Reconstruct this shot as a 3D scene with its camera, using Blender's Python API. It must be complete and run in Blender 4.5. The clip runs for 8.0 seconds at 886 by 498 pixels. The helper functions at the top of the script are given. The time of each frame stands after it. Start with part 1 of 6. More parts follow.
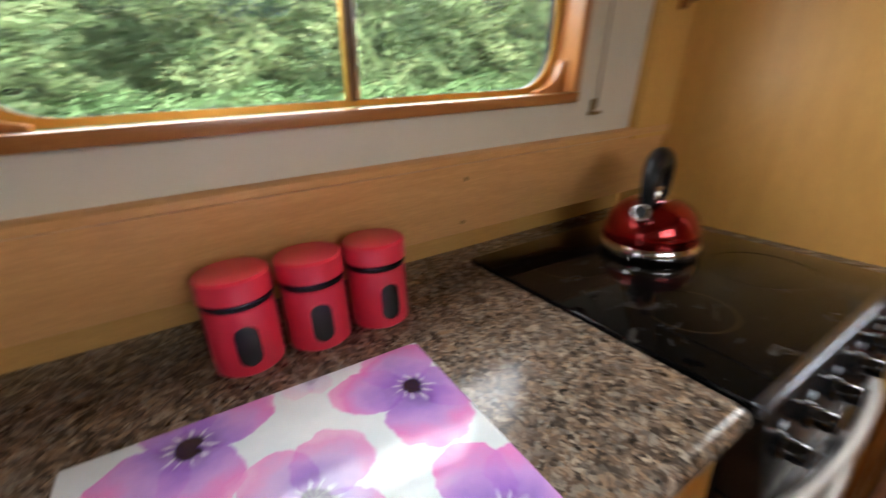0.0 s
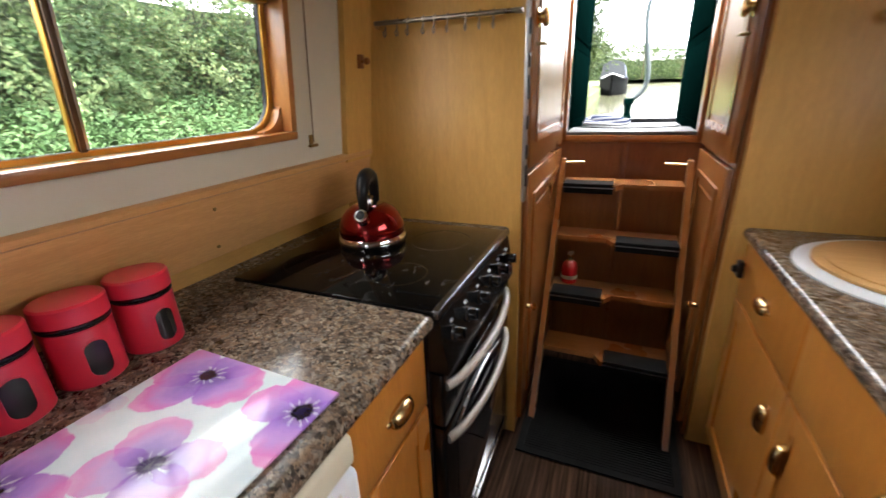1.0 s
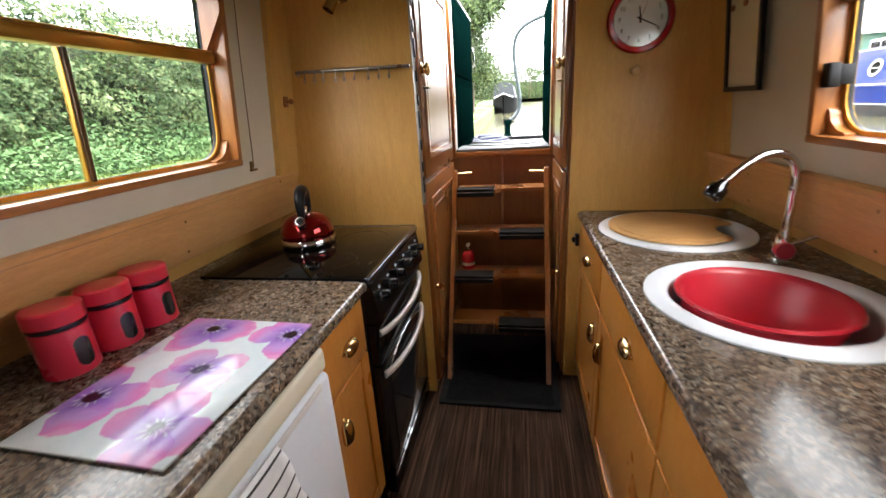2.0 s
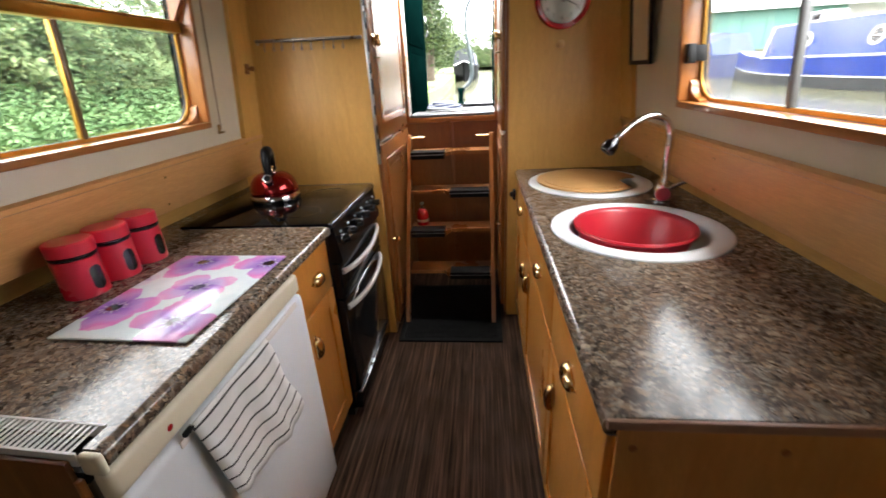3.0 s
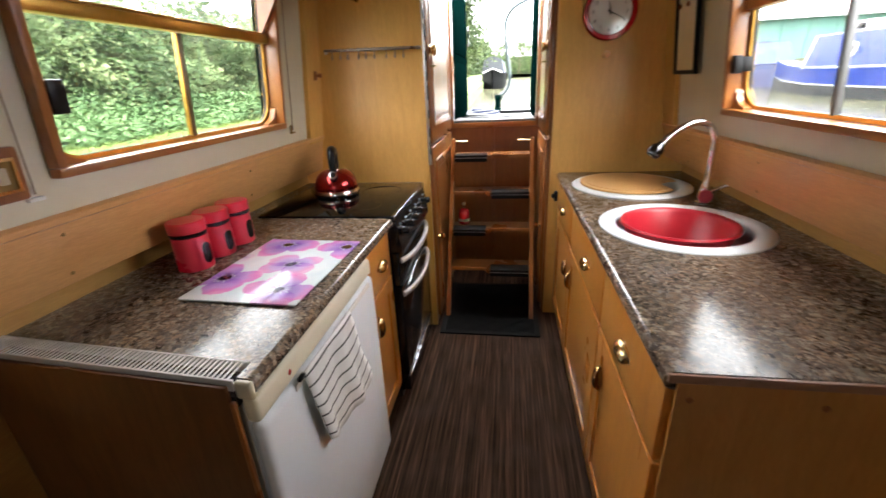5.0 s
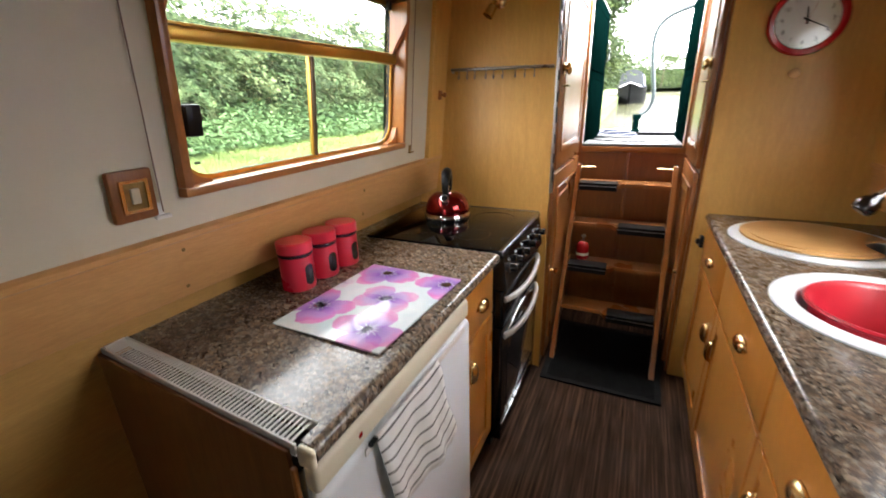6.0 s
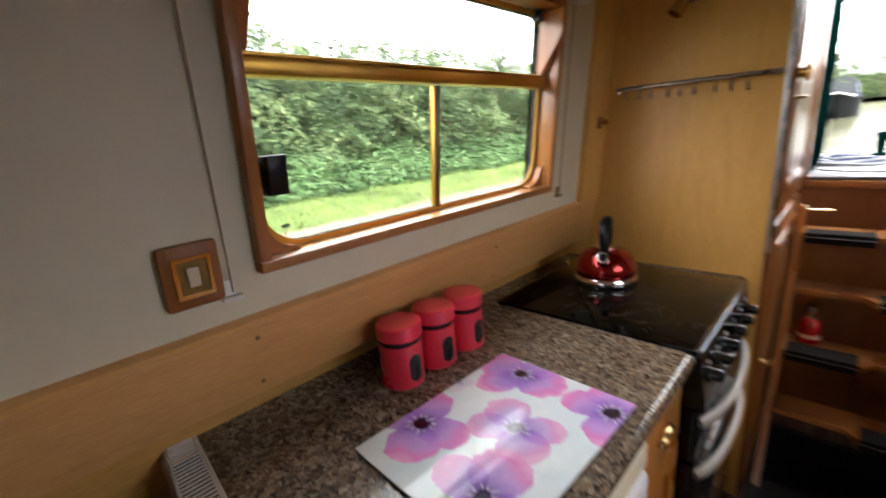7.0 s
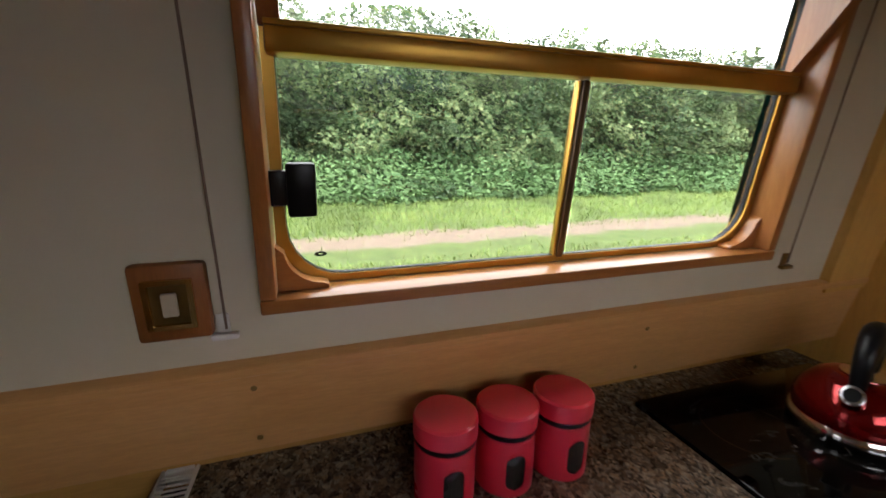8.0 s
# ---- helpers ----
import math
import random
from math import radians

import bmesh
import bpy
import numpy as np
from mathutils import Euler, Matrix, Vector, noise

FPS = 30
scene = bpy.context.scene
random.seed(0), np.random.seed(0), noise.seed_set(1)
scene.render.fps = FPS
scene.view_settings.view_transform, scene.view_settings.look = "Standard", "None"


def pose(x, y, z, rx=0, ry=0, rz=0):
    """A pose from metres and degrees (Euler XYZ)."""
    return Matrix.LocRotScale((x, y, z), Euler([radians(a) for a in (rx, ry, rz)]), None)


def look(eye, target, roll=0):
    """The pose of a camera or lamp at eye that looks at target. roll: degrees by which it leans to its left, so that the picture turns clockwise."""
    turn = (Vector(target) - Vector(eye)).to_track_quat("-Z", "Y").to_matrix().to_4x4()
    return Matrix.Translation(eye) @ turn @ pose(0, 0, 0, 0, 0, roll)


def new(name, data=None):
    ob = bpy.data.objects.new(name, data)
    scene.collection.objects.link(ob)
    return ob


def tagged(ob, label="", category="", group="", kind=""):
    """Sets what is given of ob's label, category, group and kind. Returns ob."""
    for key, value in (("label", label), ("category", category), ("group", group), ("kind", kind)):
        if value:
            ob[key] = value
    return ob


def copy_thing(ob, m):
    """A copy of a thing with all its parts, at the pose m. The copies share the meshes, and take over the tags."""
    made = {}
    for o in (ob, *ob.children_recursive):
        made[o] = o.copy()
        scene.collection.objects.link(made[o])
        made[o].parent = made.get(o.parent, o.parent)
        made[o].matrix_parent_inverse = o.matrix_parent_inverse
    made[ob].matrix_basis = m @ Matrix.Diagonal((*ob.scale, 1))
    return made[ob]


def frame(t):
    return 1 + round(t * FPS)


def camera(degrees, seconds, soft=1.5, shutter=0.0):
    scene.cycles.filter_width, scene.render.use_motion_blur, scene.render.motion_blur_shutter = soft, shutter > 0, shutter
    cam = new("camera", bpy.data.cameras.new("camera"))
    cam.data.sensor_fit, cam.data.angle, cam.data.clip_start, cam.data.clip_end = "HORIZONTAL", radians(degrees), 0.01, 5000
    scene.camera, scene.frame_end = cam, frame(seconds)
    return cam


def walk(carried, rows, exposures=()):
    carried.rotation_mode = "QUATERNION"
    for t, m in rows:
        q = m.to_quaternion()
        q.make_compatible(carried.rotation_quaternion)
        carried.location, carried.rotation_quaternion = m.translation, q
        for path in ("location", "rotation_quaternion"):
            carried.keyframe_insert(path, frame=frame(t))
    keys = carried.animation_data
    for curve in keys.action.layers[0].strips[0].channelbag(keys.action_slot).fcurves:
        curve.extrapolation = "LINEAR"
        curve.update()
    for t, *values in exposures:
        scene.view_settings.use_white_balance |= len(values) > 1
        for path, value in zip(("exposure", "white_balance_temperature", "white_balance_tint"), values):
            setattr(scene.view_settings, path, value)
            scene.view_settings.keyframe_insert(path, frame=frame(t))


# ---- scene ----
cam = camera(94.5, 8.0, shutter=0.4)
PATH = [
    (0, (0.701, -0.482, 1.197), (-0.883, 0.499, 0.469), -2.4),
    (0.2, (0.726, -0.516, 1.212), (-0.636, 0.792, 0.551), -2.7),
    (0.5, (0.773, -0.542, 1.224), (-0.314, 1.004, 0.572), -0.8),
    (0.8, (0.836, -0.598, 1.23), (-0.023, 1.101, 0.616), -1.2),
    (1, (0.887, -0.647, 1.25), (0.136, 1.072, 0.555), -2.3),
    (1.5, (0.961, -0.798, 1.284), (0.435, 1.01, 0.61), -2.2),
    (1.7, (0.979, -0.894, 1.286), (0.555, 0.959, 0.664), -3.2),
    (2.8, (1.082, -1.231, 1.294), (0.8, 0.605, 0.552), -3.3),
    (3, (1.096, -1.268, 1.288), (0.898, 0.566, 0.517), -3.2),
    (3.2, (1.113, -1.31, 1.282), (1.077, 0.537, 0.517), -4.5),
    (3.5, (1.139, -1.379, 1.276), (1.404, 0.426, 0.455), -4.8),
    (4, (1.125, -1.442, 1.291), (1.491, 0.378, 0.546), -3.2),
    (4.5, (1.05, -1.446, 1.295), (1.083, 0.413, 0.557), -3.2),
    (5, (0.998, -1.412, 1.293), (0.694, 0.421, 0.555), -2.7),
    (5.2, (0.984, -1.39, 1.292), (0.568, 0.419, 0.548), -2.5),
    (6.3, (0.941, -1.16, 1.335), (-0.004, 0.505, 0.756), -2.3),
    (6.5, (0.887, -1.088, 1.332), (-0.141, 0.554, 0.836), -3.0),
    (7, (0.769, -0.947, 1.338), (-0.604, 0.418, 0.837), -4.6),
    (7.2, (0.748, -0.87, 1.338), (-0.821, 0.298, 0.924), -3.8),
    (7.5, (0.703, -0.738, 1.362), (-1.034, 0.14, 0.901), 0.8),
    (8, (0.624, -0.644, 1.36), (-1.21, -0.002, 0.888), 1.3),
]
walk(cam, [(t, look(eye, target, roll)) for t, eye, target, roll in PATH], [(0, 3.2), (0.7, 3.2), (1.5, 3.15), (3, 3.4), (3.7, 3.55), (5.2, 3.55), (6.5, 3.3), (7.2, 2.8), (7.5, 2.55), (8, 2.38)])

# ---- world, light ----
world = bpy.data.worlds.new("sky")
scene.world = world
world.use_nodes = True
wn, wl = world.node_tree.nodes, world.node_tree.links
bg = wn["Background"]
sky = wn.new("ShaderNodeTexSky")
sky.sky_type, sky.sun_disc = 'NISHITA', False
sky.sun_elevation, sky.sun_rotation = radians(48), radians(200)
sky.air_density, sky.dust_density = 1.0, 4.0
cloud = wn.new("ShaderNodeMix")
cloud.data_type = 'RGBA'
cloud.inputs[0].default_value = 0.85
cloud.inputs[7].default_value = (15.0, 15.2, 15.4, 1)
wl.new(sky.outputs[0], cloud.inputs[6])
wl.new(cloud.outputs[2], bg.inputs[0])
bg.inputs[1].default_value = 0.15

sun_data = bpy.data.lights.new("sun", 'SUN')
sun_data.energy, sun_data.angle, sun_data.color = 1.0, radians(25), (1, 0.96, 0.9)
sun = new("sun", sun_data)
sun.matrix_world = look((8, -12, 20), (0, 0, 0))


def area_lamp(name, eye, target, w, h, watts, color=(1, 1, 1)):
    d = bpy.data.lights.new(name, 'AREA')
    d.shape, d.size, d.size_y, d.energy, d.color = 'RECTANGLE', w, h, watts, color
    o = new(name, d)
    o.matrix_world = look(eye, target)
    return o


# fill lamp added at the unseen saloon end to brighten the galley
area_lamp("front_door_light", (0.91, -4.1, 1.35), (0.91, 0.5, 1.0), 0.7, 0.9, 0.45)

# ---- materials ----


class Nodes:
    """A small wrapper to write node trees shortly."""

    def __init__(self, name):
        self.m = bpy.data.materials.new(name)
        self.m.use_nodes = True
        self.t = self.m.node_tree
        self.p = self.t.nodes["Principled BSDF"]

    def n(self, kind, **kw):
        o = self.t.nodes.new(kind)
        for k, v in kw.items():
            o.inputs[k].default_value = v
        return o

    def l(self, a, b):
        self.t.links.new(a, b)

    def coords(self, scale=(1, 1, 1), rot=(0, 0, 0)):
        c = self.t.nodes.new("ShaderNodeTexCoord")
        g = self.t.nodes.new("ShaderNodeNewGeometry")
        mp = self.t.nodes.new("ShaderNodeMapping")
        mp.inputs["Scale"].default_value = scale
        mp.inputs["Rotation"].default_value = rot
        self.l(g.outputs["Position"], mp.inputs[0])
        self.c = c
        return mp.outputs[0]

    def noise(self, vec, scale, detail=4, rough=0.55, dist=0.0):
        o = self.n("ShaderNodeTexNoise", Scale=scale, Detail=detail, Roughness=rough, Distortion=dist)
        self.l(vec, o.inputs["Vector"])
        return o.outputs[0]

    def ramp(self, fac, stops):
        o = self.t.nodes.new("ShaderNodeValToRGB")
        e = o.color_ramp.elements
        e[0].position, e[0].color = stops[0][0], (*stops[0][1], 1)
        e[1].position, e[1].color = stops[-1][0], (*stops[-1][1], 1)
        for pos, c in stops[1:-1]:
            k = e.new(pos)
            k.color = (*c, 1)
        self.l(fac, o.inputs[0])
        return o.outputs[0]

    def mix(self, fac, a, b, mode='MIX'):
        o = self.t.nodes.new("ShaderNodeMix")
        o.data_type, o.blend_type = 'RGBA', mode
        for v, i in ((fac, 0), (a, 6), (b, 7)):
            if isinstance(v, (int, float)):
                o.inputs[i].default_value = v
            elif isinstance(v, tuple):
                o.inputs[i].default_value = (*v, 1)
            else:
                self.l(v, o.inputs[i])
        return o.outputs[2]

    def math(self, op, a, b=None, c=None):
        o = self.t.nodes.new("ShaderNodeMath")
        o.operation = op
        for i, v in enumerate((a, b, c)):
            if v is None:
                continue
            if isinstance(v, (int, float)):
                o.inputs[i].default_value = v
            else:
                self.l(v, o.inputs[i])
        return o.outputs[0]

    def bump(self, h, strength=0.2, dist=0.002):
        b = self.n("ShaderNodeBump", Strength=strength, Distance=dist)
        self.l(h, b.inputs["Height"])
        self.l(b.outputs[0], self.p.inputs["Normal"])

    def put(self, color=None, rough=None, metal=None, **kw):
        for key, v in (("Base Color", color), ("Roughness", rough), ("Metallic", metal), *kw.items()):
            if v is None:
                continue
            if isinstance(v, (int, float)):
                self.p.inputs[key].default_value = v
            elif isinstance(v, tuple):
                self.p.inputs[key].default_value = (*v, 1)
            else:
                self.l(v, self.p.inputs[key])
        return self.m


def wood(name, dark, mid, light, along='z', rough=0.32, coat=0.25, grain=1.0):
    """Varnished timber with long grain, pores and blotches."""
    k = Nodes(name)
    st = {'x': (1, 9, 9), 'y': (9, 1, 9), 'z': (9, 9, 1)}[along]
    v = k.coords(st)
    flat = k.coords((1, 1, 1))
    g1 = k.noise(v, 5.0 * grain, 5, 0.6, 0.8)
    g2 = k.noise(v, 34.0 * grain, 3, 0.7, 0.2)
    b1 = k.noise(flat, 3.0, 3, 0.5)
    c = k.ramp(g1, [(0.25, dark), (0.5, mid), (0.75, light)])
    c = k.mix(k.ramp(g2, [(0.42, (0.35,) * 3), (0.6, (0,) * 3)]), c, tuple(0.72 * a for a in dark))
    c = k.mix(0.35, c, k.ramp(b1, [(0.3, dark), (0.7, light)]))
    r = k.math('MULTIPLY_ADD', b1, 0.22, rough - 0.1)
    k.bump(g2, 0.08, 0.001)
    m = k.put(c, r)
    k.p.inputs["Coat Weight"].default_value = coat
    k.p.inputs["Coat Roughness"].default_value = 0.18
    return m


def paint(name, color, rough=0.5, blotch=0.12, bump=0.05, scale=7.0, metal=0.0, coat=0.0):
    k = Nodes(name)
    v = k.coords()
    a = k.noise(v, scale, 4)
    b = k.noise(v, scale * 40, 2)
    c = k.mix(k.ramp(a, [(0.3, (0,) * 3), (0.75, (1,) * 3)]), color, tuple(x * (1 - blotch) for x in color))
    r = k.math('MULTIPLY_ADD', a, 0.18, rough - 0.09)
    if bump:
        k.bump(b, bump, 0.0008)
    m = k.put(c, r, metal)
    k.p.inputs["Coat Weight"].default_value = coat
    k.p.inputs["Coat Roughness"].default_value = 0.1
    return m


MAPLE = wood("honey_veneer", (0.56, 0.3, 0.068), (0.66, 0.365, 0.09), (0.73, 0.42, 0.115), 'z', 0.45, 0.06)
ENDVENEER = wood("orange_brown_veneer", (0.38, 0.165, 0.034), (0.47, 0.215, 0.048), (0.54, 0.26, 0.064), 'z', 0.42, 0.1)
LINING = wood("yellow_hull_lining", (0.44, 0.235, 0.06), (0.53, 0.29, 0.08), (0.6, 0.34, 0.1), 'y', 0.45, 0.1)
MAPLE_H = wood("honey_veneer_lengthways", (0.55, 0.275, 0.09), (0.65, 0.345, 0.125), (0.72, 0.395, 0.155), 'y', 0.4, 0.15)
OAK = wood("orange_oak_doors", (0.46, 0.17, 0.028), (0.57, 0.225, 0.04), (0.64, 0.27, 0.055), 'z', 0.3, 0.3)
CHERRY = wood("cherry_doors", (0.2, 0.068, 0.013), (0.28, 0.1, 0.02), (0.35, 0.13, 0.03), 'z', 0.3, 0.2)
LADDERWOOD = wood("ladder_wood", (0.26, 0.088, 0.022), (0.35, 0.13, 0.034), (0.43, 0.175, 0.05), 'z', 0.28, 0.4)
TREADWOOD = wood("tread_wood", (0.28, 0.10, 0.028), (0.38, 0.15, 0.042), (0.46, 0.20, 0.06), 'x', 0.28, 0.4)
FRAMEWOOD = wood("window_frame_wood", (0.26, 0.088, 0.02), (0.37, 0.138, 0.034), (0.46, 0.195, 0.054), 'y', 0.3, 0.3)
FRAMEWOOD_Z = wood("window_frame_wood_upright", (0.26, 0.088, 0.02), (0.37, 0.138, 0.034), (0.46, 0.195, 0.054), 'z', 0.3, 0.3)
BEECH = wood("beech_board", (0.56, 0.31, 0.11), (0.65, 0.39, 0.155), (0.73, 0.46, 0.21), 'x', 0.4, 0.1)
BOXWOOD = wood("switch_box_wood", (0.19, 0.06, 0.012), (0.27, 0.092, 0.018), (0.33, 0.125, 0.028), 'z', 0.45, 0.05)
DARKOAK = wood("dark_brown_veneer", (0.11, 0.04, 0.01), (0.17, 0.065, 0.017), (0.22, 0.09, 0.025), 'z', 0.4, 0.15)
EDGEWOOD = paint("counter_edging", (0.34, 0.19, 0.12), 0.4)
WHITEWALL = paint("cream_white_lining", (0.63, 0.58, 0.455), 0.45, 0.07, 0.05)
WHITEPLASTIC = paint("white_enamel", (0.74, 0.78, 0.83), 0.5, 0.02, 0.0)
ROCKERCREAM = paint("aged_cream_rocker", (0.5, 0.44, 0.32), 0.4, 0.1, 0.0)
CREAMPLASTIC = paint("cream_plastic", (0.74, 0.68, 0.52), 0.4, 0.08, 0.0)
GRILLEWHITE = paint("grille_white_metal", (0.72, 0.70, 0.67), 0.4, 0.1, 0.0)
BLACKENAMEL = paint("black_enamel", (0.007, 0.007, 0.0075), 0.2, 0.2, 0.0, coat=0.1)
BLACKPLASTIC = paint("black_plastic", (0.008, 0.008, 0.009), 0.34, 0.2, 0.03)
RUBBER = paint("black_ribbed_rubber", (0.005, 0.005, 0.0055), 0.8, 0.3, 0.3, 30)
# near-black colour standing in for the shade in recesses
DARKVOID = paint("recess_shade", (0.01, 0.009, 0.008), 0.8)
REDENAMEL = paint("red_enamel", (0.68, 0.028, 0.058), 0.3, 0.1, 0.0, coat=0.3)
REDPLASTIC = paint("red_plastic", (0.48, 0.018, 0.034), 0.35, 0.12, 0.02)
REDGLOSS = paint("red_gloss", (0.42, 0.008, 0.012), 0.2, 0.1, 0.0, coat=0.4)
GREENPAINT = paint("dark_green_paint", (0.0006, 0.005, 0.0044), 0.7, 0.25, 0.02)
GREENPAINT.node_tree.nodes["Principled BSDF"].inputs["Specular IOR Level"].default_value = 0.0
GREYSILL = paint("worn_grey_sill", (0.16, 0.165, 0.175), 0.5, 0.3, 0.1, 30)
GREYDECK = paint("grey_deck_paint", (0.1, 0.1, 0.11), 0.5, 0.25, 0.2, 12)
for black in (BLACKENAMEL, BLACKPLASTIC, RUBBER):
    black.node_tree.nodes["Principled BSDF"].inputs["Specular IOR Level"].default_value = 0.22
STEELPIPE = paint("grey_pipe_paint", (0.03, 0.042, 0.046), 0.35, 0.2, 0.0)
CEILWOOD = wood("ceiling_boards", (0.4, 0.26, 0.13), (0.48, 0.32, 0.165), (0.54, 0.37, 0.2), 'y', 0.45, 0.1)
BRASS = paint("polished_brass", (0.76, 0.56, 0.27), 0.22, 0.25, 0.0, 25, metal=1.0)
BRASSFRAME = paint("anodised_brass_frame", (0.6, 0.34, 0.065), 0.32, 0.25, 0.0, 12, metal=0.75)
DULLBRASS = paint("dull_brass", (0.3, 0.2, 0.08), 0.38, 0.3, 0.0, 25, metal=1.0)
SOCKETBRASS = paint("lacquered_brass_plate", (0.42, 0.23, 0.07), 0.4, 0.2, 0.0, 25, metal=0.45)
DARKCHROME = paint("dark_chrome", (0.12, 0.12, 0.13), 0.15, 0.1, 0.0, 20, metal=1.0)
DARKBAR = paint("dark_grey_window_bar", (0.05, 0.05, 0.05), 0.45, 0.2, 0.0)
CHROME = paint("chrome", (0.78, 0.78, 0.8), 0.1, 0.1, 0.0, 20, metal=1.0)
STEEL = paint("brushed_steel", (0.6, 0.6, 0.61), 0.26, 0.15, 0.0, 20, metal=1.0)
HOBMARK = paint("printed_hob_mark", (0.006, 0.006, 0.006), 0.14, 0.2, 0.0)
BRONZE = paint("dark_bronze_strip", (0.1, 0.055, 0.022), 0.4, 0.2, 0.0, 20, metal=0.3)
RAILMETAL = paint("tarnished_rail_metal", (0.28, 0.24, 0.2), 0.3, 0.25, 0.0, 20, metal=1.0)
ALU = paint("worn_aluminium", (0.62, 0.63, 0.65), 0.36, 0.2, 0.0, 20, metal=1.0)
HANDLEGREY = paint("grey_oven_handle", (0.42, 0.39, 0.35), 0.42, 0.15, 0.0, metal=0.2)
HOBEDGE = paint("brushed_hob_edge", (0.14, 0.15, 0.175), 0.22, 0.15, 0.0, 20, metal=0.9)
KNOBBLACK = paint("glossy_black_knob", (0.006, 0.006, 0.007), 0.16, 0.2, 0.0, coat=0.5)
KETTLERED = paint("red_metallic_kettle", (0.3, 0.004, 0.005), 0.09, 0.15, 0.0, metal=0.85, coat=0.6)
INK = paint("black_ink", (0.02, 0.02, 0.02), 0.6, 0.2, 0.0)
DIALWHITE = paint("clock_dial_white", (0.8, 0.8, 0.78), 0.4, 0.04, 0.0)
CORD = paint("brownish_cord", (0.24, 0.17, 0.13), 0.7)
ROPEWHITE = paint("white_rope", (0.3, 0.31, 0.33), 0.8, 0.4, 0.4, 60)
ROPEBLUE = paint("blue_rope", (0.012, 0.025, 0.09), 0.8, 0.4, 0.4, 60)


def glass_mat(name="window_glass", tint=(1, 1, 1), gloss=1.0):
    k = Nodes(name)
    out = k.t.nodes["Material Output"]
    tr, gl, mx = k.n("ShaderNodeBsdfTransparent"), k.n("ShaderNodeBsdfGlossy"), k.n("ShaderNodeMixShader")
    tr.inputs[0].default_value = (*tint, 1)
    gl.inputs["Roughness"].default_value = 0.02
    f = k.n("ShaderNodeLayerWeight")
    f.inputs[0].default_value = 0.5
    k.l(k.math('MULTIPLY_ADD', k.math('POWER', f.outputs["Facing"], 5.0), 0.5 * gloss, 0.025 * gloss), mx.inputs[0])
    k.l(tr.outputs[0], mx.inputs[1])
    k.l(gl.outputs[0], mx.inputs[2])
    k.l(mx.outputs[0], out.inputs[0])
    return k.m


GLASS = glass_mat(tint=(0.72, 0.72, 0.72))
CLEARGLASS = glass_mat("clear_cover_glass", (0.97, 0.97, 0.97))
DARKGLASS = paint("dark_glass", (0.02, 0.018, 0.018), 0.08, 0.2, 0.0)


def granite():
    """Brown speckled laminate: small flecks of tan, brown and near black, clouded."""
    k = Nodes("brown_granite_laminate")
    v = k.coords()
    nz = k.n("ShaderNodeTexNoise", Scale=70.0, Detail=3.0)
    k.l(v, nz.inputs["Vector"])
    sc = k.t.nodes.new("ShaderNodeVectorMath")
    sc.operation = 'SCALE'
    sc.inputs["Scale"].default_value = 0.02
    k.l(nz.outputs["Color"], sc.inputs[0])
    wv = k.t.nodes.new("ShaderNodeVectorMath")
    wv.operation = 'ADD'
    k.l(v, wv.inputs[0])
    k.l(sc.outputs[0], wv.inputs[1])
    stops = [(0.0, (0.012, 0.01, 0.008)), (0.22, (0.06, 0.045, 0.034)), (0.42, (0.18, 0.118, 0.076)), (0.58, (0.13, 0.115, 0.098)),
             (0.72, (0.36, 0.235, 0.14)), (0.88, (0.26, 0.235, 0.2)), (1.0, (0.5, 0.4, 0.29))]
    layers = []
    for scale in (190.0, 85.0):
        w = k.n("ShaderNodeTexVoronoi", Scale=scale)
        k.l(wv.outputs[0], w.inputs["Vector"])
        sep = k.t.nodes.new("ShaderNodeSeparateColor")
        k.l(w.outputs["Color"], sep.inputs[0])
        layers.append(k.ramp(sep.outputs[0], stops))
    c = k.mix(k.ramp(k.noise(v, 55, 3), [(0.42, (0,) * 3), (0.6, (0.85,) * 3)]), layers[0], layers[1])
    fine = k.noise(v, 420, 2)
    c = k.mix(k.ramp(fine, [(0.5, (0,) * 3), (0.7, (0.6,) * 3)]), c, (0.02, 0.016, 0.014))
    big = k.noise(v, 9, 3)
    c = k.mix(k.ramp(big, [(0.35, (0.3,) * 3), (0.65, (0,) * 3)]), c, (0.06, 0.045, 0.035))
    k.bump(fine, 0.02, 0.0004)
    return k.put(c, k.math('MULTIPLY_ADD', big, 0.1, 0.12))


GRANITE = granite()


def carpet():
    """Ribbed dark brown carpet, stripes along the boat."""
    k = Nodes("striped_brown_carpet")
    v = k.coords((1, 0.02, 1))
    u = k.coords()
    a = k.noise(v, 95, 2, 0.8)
    b = k.noise(v, 22, 3, 0.7)
    f = k.noise(u, 420, 2, 0.8)
    d = k.noise(u, 5, 3)
    c = k.ramp(a, [(0.32, (0.014, 0.008, 0.006)), (0.5, (0.09, 0.048, 0.029)), (0.68, (0.235, 0.13, 0.08))])
    c = k.mix(k.ramp(b, [(0.35, (0.55,) * 3), (0.65, (0,) * 3)]), c, (0.026, 0.017, 0.013))
    c = k.mix(k.math('MULTIPLY', f, 0.5), c, (0.02, 0.014, 0.011))
    c = k.mix(k.ramp(d, [(0.45, (0,) * 3), (0.75, (0.4,) * 3)]), c, (0.1, 0.07, 0.055))
    k.bump(k.math('ADD', a, f), 0.7, 0.004)
    return k.put(c, 0.95)


CARPET = carpet()
CARPET.node_tree.nodes["Principled BSDF"].inputs["Specular IOR Level"].default_value = 0.1


